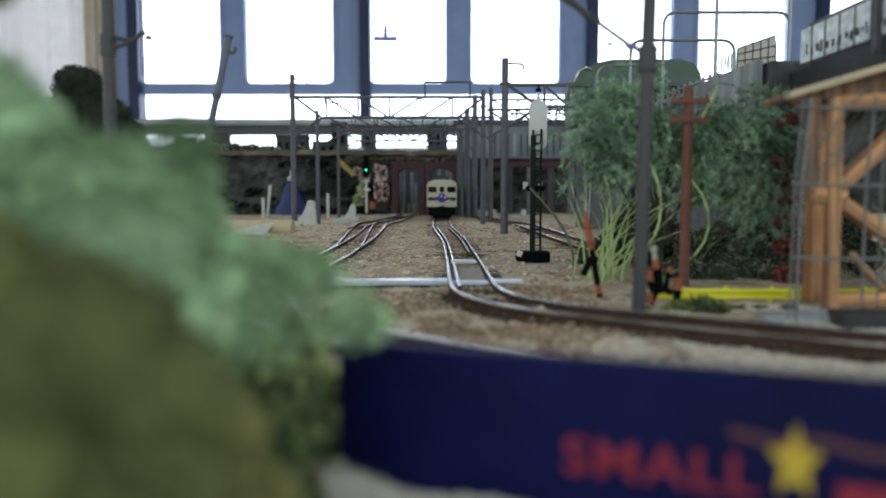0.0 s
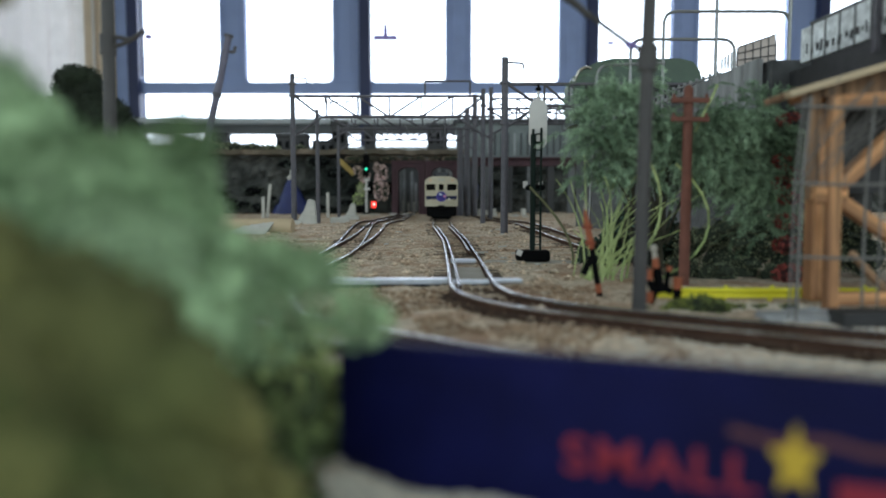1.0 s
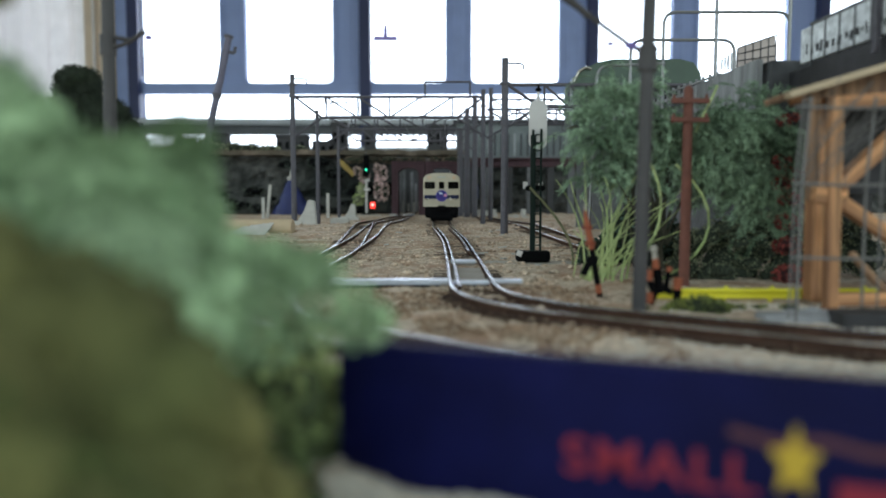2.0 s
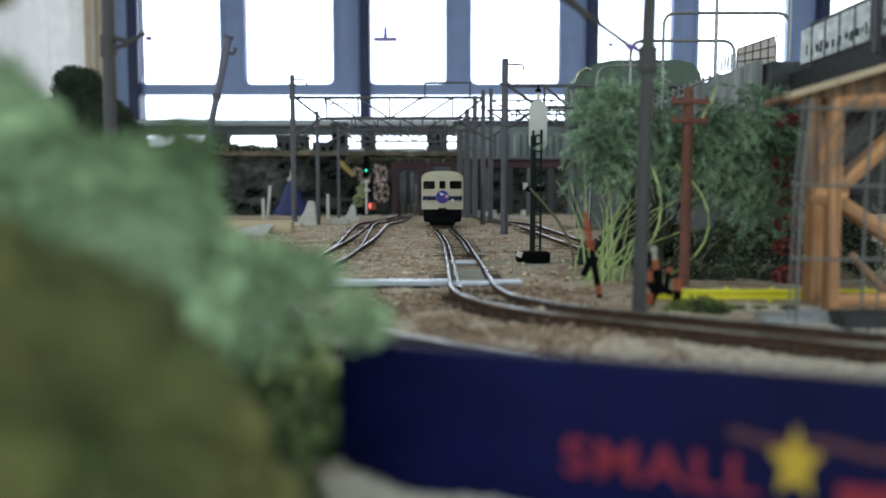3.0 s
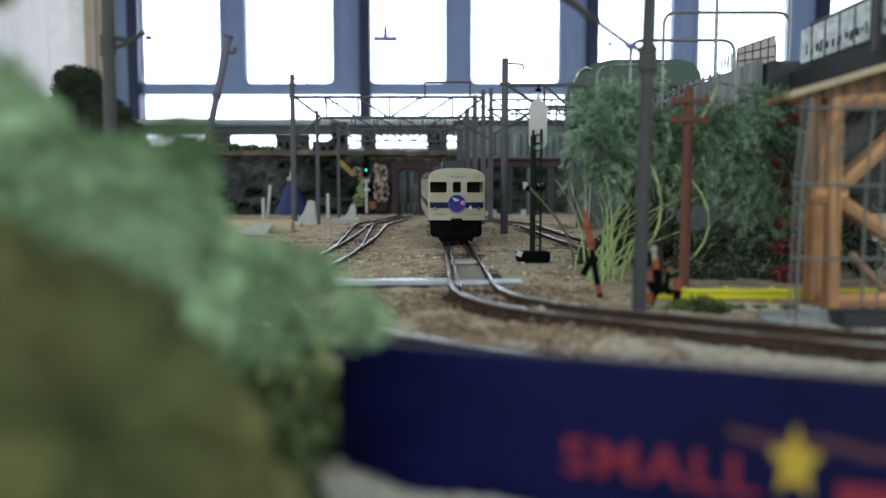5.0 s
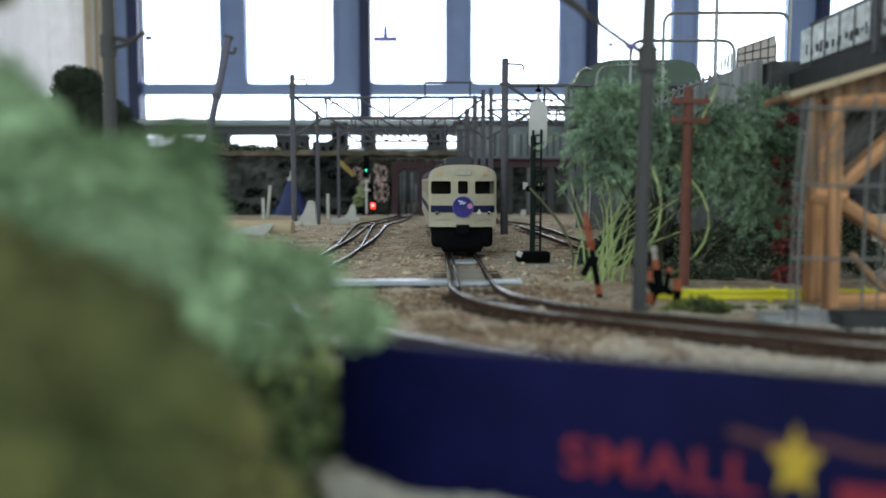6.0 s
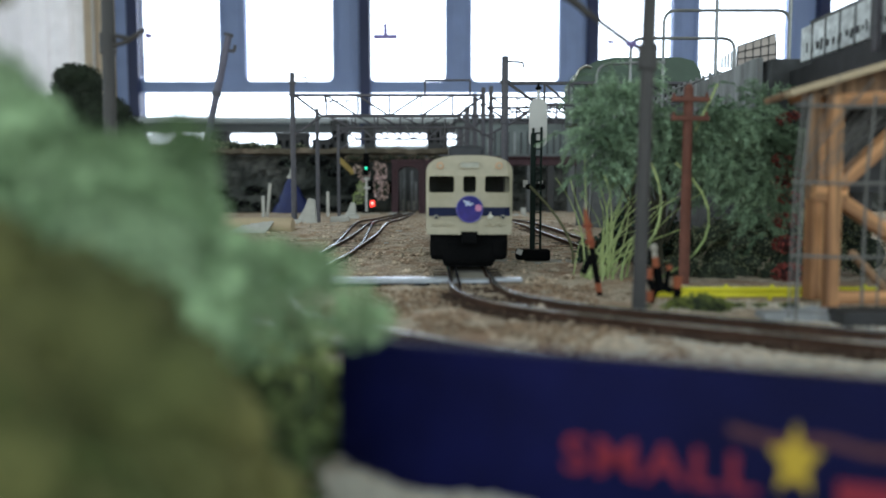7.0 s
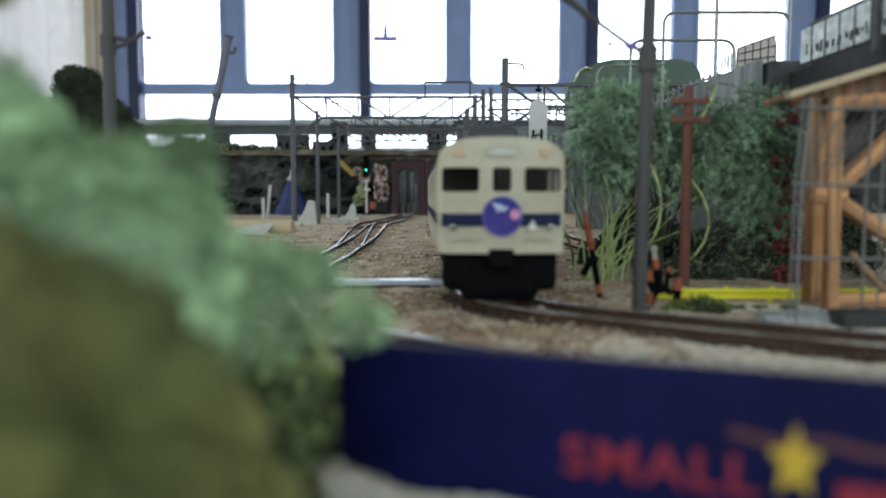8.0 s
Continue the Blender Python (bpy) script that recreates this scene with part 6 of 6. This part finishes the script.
        box(bm, (0, 0, h * 0.93), (w + 3, 30, h * 0.12), bevel=1.2)
        part("roof", bm, DARK_IRON, t)
        for k in range(max(1, int(w / 13))):
            bm = bmesh.new()
            box(bm, (-w / 2 + 7 + k * 13, -13.2, h * 0.55), (6, 1, h * 0.3), bevel=0.3)
            part("window", bm, BLACK, t)
    # blue tarpaulin tent
    t = thing("tarpaulin", (-242, 1205, -3), "blue tarpaulin draped over a pile like a tent", "tarpaulin")
    bm = bmesh.new()
    rings = []
    for v in range(7):
        s = 1 - v / 6.6
        rings.append([bm.verts.new(((38 * s) * math.cos(a) * (1 + 0.18 * noise.noise((math.cos(a) * 2, math.sin(a) * 2, v * 0.5))) - 8 * (1 - s),
                                    22 * s * math.sin(a), 62 * (1 - s) ** 1.15)) for a in [k * math.pi / 10 for k in range(20)]])
    for p, q in zip(rings, rings[1:]):
        for j in range(20):
            bm.faces.new((p[j], p[(j + 1) % 20], q[(j + 1) % 20], q[j]))
    bm.faces.new(rings[-1])
    part("sheet", bm, TARP, t)
    bm = bmesh.new()
    ball(bm, (-8, 0, 58), 4)
    rod(bm, (-7, 0, 60), (-5, 0, 72), 1.5, 1.0, 8)
    part("knot", bm, PLASTER, t, "whitish knot on top")
    bm = bmesh.new()
    box(bm, (-158, 1215, 73), (8, 9, 34), (0, -46, 0), 1.5)
    solid("yellow_beam", bm, material("ochre_paint", (0.36, 0.25, 0.05), 0.6, 0, 0.2, 150, 0.1, (0.24, 0.15, 0.05), 0.4), "short yellow beam leaning on the rocks", "beam")
    # blue and white clutter behind the masts on the other side
    bm = bmesh.new()
    box(bm, (52, 1180, 34), (8, 6, 22), bevel=1)
    solid("blue_drum", bm, TARP, "blue drum between the masts", "drum")
    for x, y, h in ((56, 1120, 10), (66, 1110, 8), (82, 1180, 9), (124, 1140, 10)):
        bm = bmesh.new()
        box(bm, (x, y, h / 2 - 3), (7, 6, h), (0, 0, x), 1)
        solid("white_block", bm, PLASTER, "small whitish plaster block on the sand", "block", "plaster blocks")
    # white posts, plaster blocks and logs of the left yard
    for x, y, h, lean in ((-243, 1030, 48, 6), (-247, 1015, 30, 0), (-162, 1040, 36, 0)):
        bm = bmesh.new()
        box(bm, (0, 0, h / 2), (4, 4, h), (0, lean, 0), 0.6)
        solid("white_post", bm, PLASTER, "short white post at the edge of the yard", "post", "white posts", at=(x, y, ground_z(x, y) - 1))
    for x, y, w, h, tl in ((-152, 740, 22, 6, 0), (-112, 800, 20, 8, 0), (-120, 950, 24, 7, 0), (-196, 610, 16, 4, 4)):
        bm = bmesh.new()
        box(bm, (0, 0, h / 2), (w, 12, h), (0, tl, 0), 1.4)
        solid("plaster_block", bm, PLASTER, "broken white plaster block lying in the yard", "block", "plaster blocks", at=(x, y, ground_z(x, y) - 1.5), turn=x * 3 % 20)
    for x, y, k in ((-149, 738, 1.0), (-131, 955, 0.85)):
        bm = bmesh.new()
        sheet(bm, [(0, 0), (22, 0), (20, 27), (14, 28.5), (10, 17), (5, 9)], [], 9, lambda u, v, w: (u * k, w, v * k * 0.95))
        bmesh.ops.bevel(bm, geom=[e for e in bm.edges if len(e.link_faces) == 2 and e.calc_face_angle(0) > 0.8], offset=0.8, segments=2, affect="EDGES")
        solid("plaster_fin", bm, PLASTER, "white plaster fin standing at the edge of the yard", "block", "plaster blocks", at=(x, y, ground_z(x, y) - 1.5))
    for x, y, r, L0, tn in ((-151, 602, 6.6, 58, 86), (-222, 606, 6.4, 66, 93)):
        bm = bmesh.new()
        rod(bm, (0, -L0 / 2, r), (0, L0 / 2, r), r, r * 0.97, 24)
        bmesh.ops.bevel(bm, geom=[e for e in bm.edges if e.calc_face_angle(0) > 1], offset=0.5, segments=2, affect="EDGES")
        solid("log", bm, LOG, "pale smooth wooden log lying on the sand", "log", "logs", at=(x, y, ground_z(x, y) - 1), turn=tn)
    # broken plaster slab with a ragged upper edge
    rnd = random.Random(8)
    up = [(-9 + k * 1.2, 5.5 + k * 0.24 + rnd.uniform(-0.7, 0.7)) for k in range(21)]
    bm = bmesh.new()
    sheet(bm, [(-17, 0), (15, 0)] + up[::-1], [], 7, lambda u, v, w: (u + v * 0.5, w + v * 1.5, v))
    solid("plaster_rubble", bm, PLASTER, "ragged white plaster slab leaning on the log", "rubble", at=(-156, 582, ground_z(-156, 582) + 1))


# ---- build ----
room()
windows()
ground()
MAIN_TRACK = track("main_track", MAIN, "main track curving round in front of the camera")
OUTER_TRACK = track("outer_track", OUTER, "outer track curving round in front of the main track")
SIDE_TRACK = track("side_track", SIDING, "side track running back behind the signal")
extra_rail(MAIN_TRACK, [q for q in MAIN if 265 < q.y < 640], 5.2, "guard rail inside the running rail")
extra_rail(MAIN_TRACK, [q for q in MAIN if 420 < q.y < 640], -5.2, "guard rail inside the running rail")
TURNOUT = spline([(-60, 430), (-58, 560), (-60, 700), (-57, 850), (-55, 1000), (-54, 1150)])
for u in (-8.25, 8.25):
    extra_rail(OUTER_TRACK, TURNOUT, u, "turnout rail joining the outer track")
roadbed()
roadbed_grit()
earth_patch()
chips()
glint_chips()
crossing()
railcar = train()
yard_masts()
big_signal()
small_signal()
drum = beacon()
near_poles()
plants()
name_board()
right_side()
backyard()
pebbles()
sleepers(MAIN_TRACK, MAIN)
sleepers(OUTER_TRACK, [q for q in OUTER if q.y < 1100])
sleepers(SIDE_TRACK, [q for q in SIDING if q.y < 1000])


def motions():
    # seconds, sideways place and distance of the nose, millimetres
    nose = ((0.0, -1.4, 919), (0.5, -1.7, 875), (1.0, -1.9, 830), (1.5, -1.6, 785), (2.0, -1.4, 741), (2.5, -1.0, 696), (3.0, -0.5, 652), (3.5, 1.9, 607), (4.0, 4.8, 563),
            (4.5, 7.5, 520), (5.0, 8.9, 480), (5.5, 10.0, 441), (6.0, 10.8, 402), (6.5, 11.3, 360), (7.0, 11.3, 315), (7.3, 11.3, 285), (7.5, 11.6, 262), (7.75, 13.4, 238), (8.0, 17.0, 213))

    def along(y):
        """Sideways place of the tail."""
        for (_, xa, a), (_, xb, b) in zip(nose, nose[1:]):
            if b <= y <= a:
                return xa + (xb - xa) * (a - y) / (a - b)
        return nose[0][1]

    rows = []
    for t, x, y in nose:
        yaw = -math.degrees(math.asin((along(y + 205) - x) / 205))
        pitch = math.degrees(math.asin((rail_z(y + 205) - rail_z(y)) / 205))
        lift = 1.1 * max(0, (262 - y) / 49)      # the nose is raised a little to fit the camera's view
        rows.append((t, pose(x * MM, y * MM, (rail_z(y) + lift) * MM, pitch - math.degrees(lift / 205), 0, yaw)))
    walk(railcar, rows)
    # the drum turns once in 1.29 seconds to make the flashes, lingering before and behind
    def swing(t):
        beat, p = divmod((t - 0.73) / 1.29 + 0.5, 1)
        p -= 0.5
        a = abs(p)
        turn = 60 * a if a < 0.2 else 12 + (a - 0.2) * 156 / 0.1 if a < 0.3 else 168 + 60 * (a - 0.3)
        return beat * 360 + math.copysign(turn, p)

    walk(drum, [(k / 30, pose(0, 0, 16 * MM, 0, 0, swing(k / 30))) for k in range(241)])


motions()
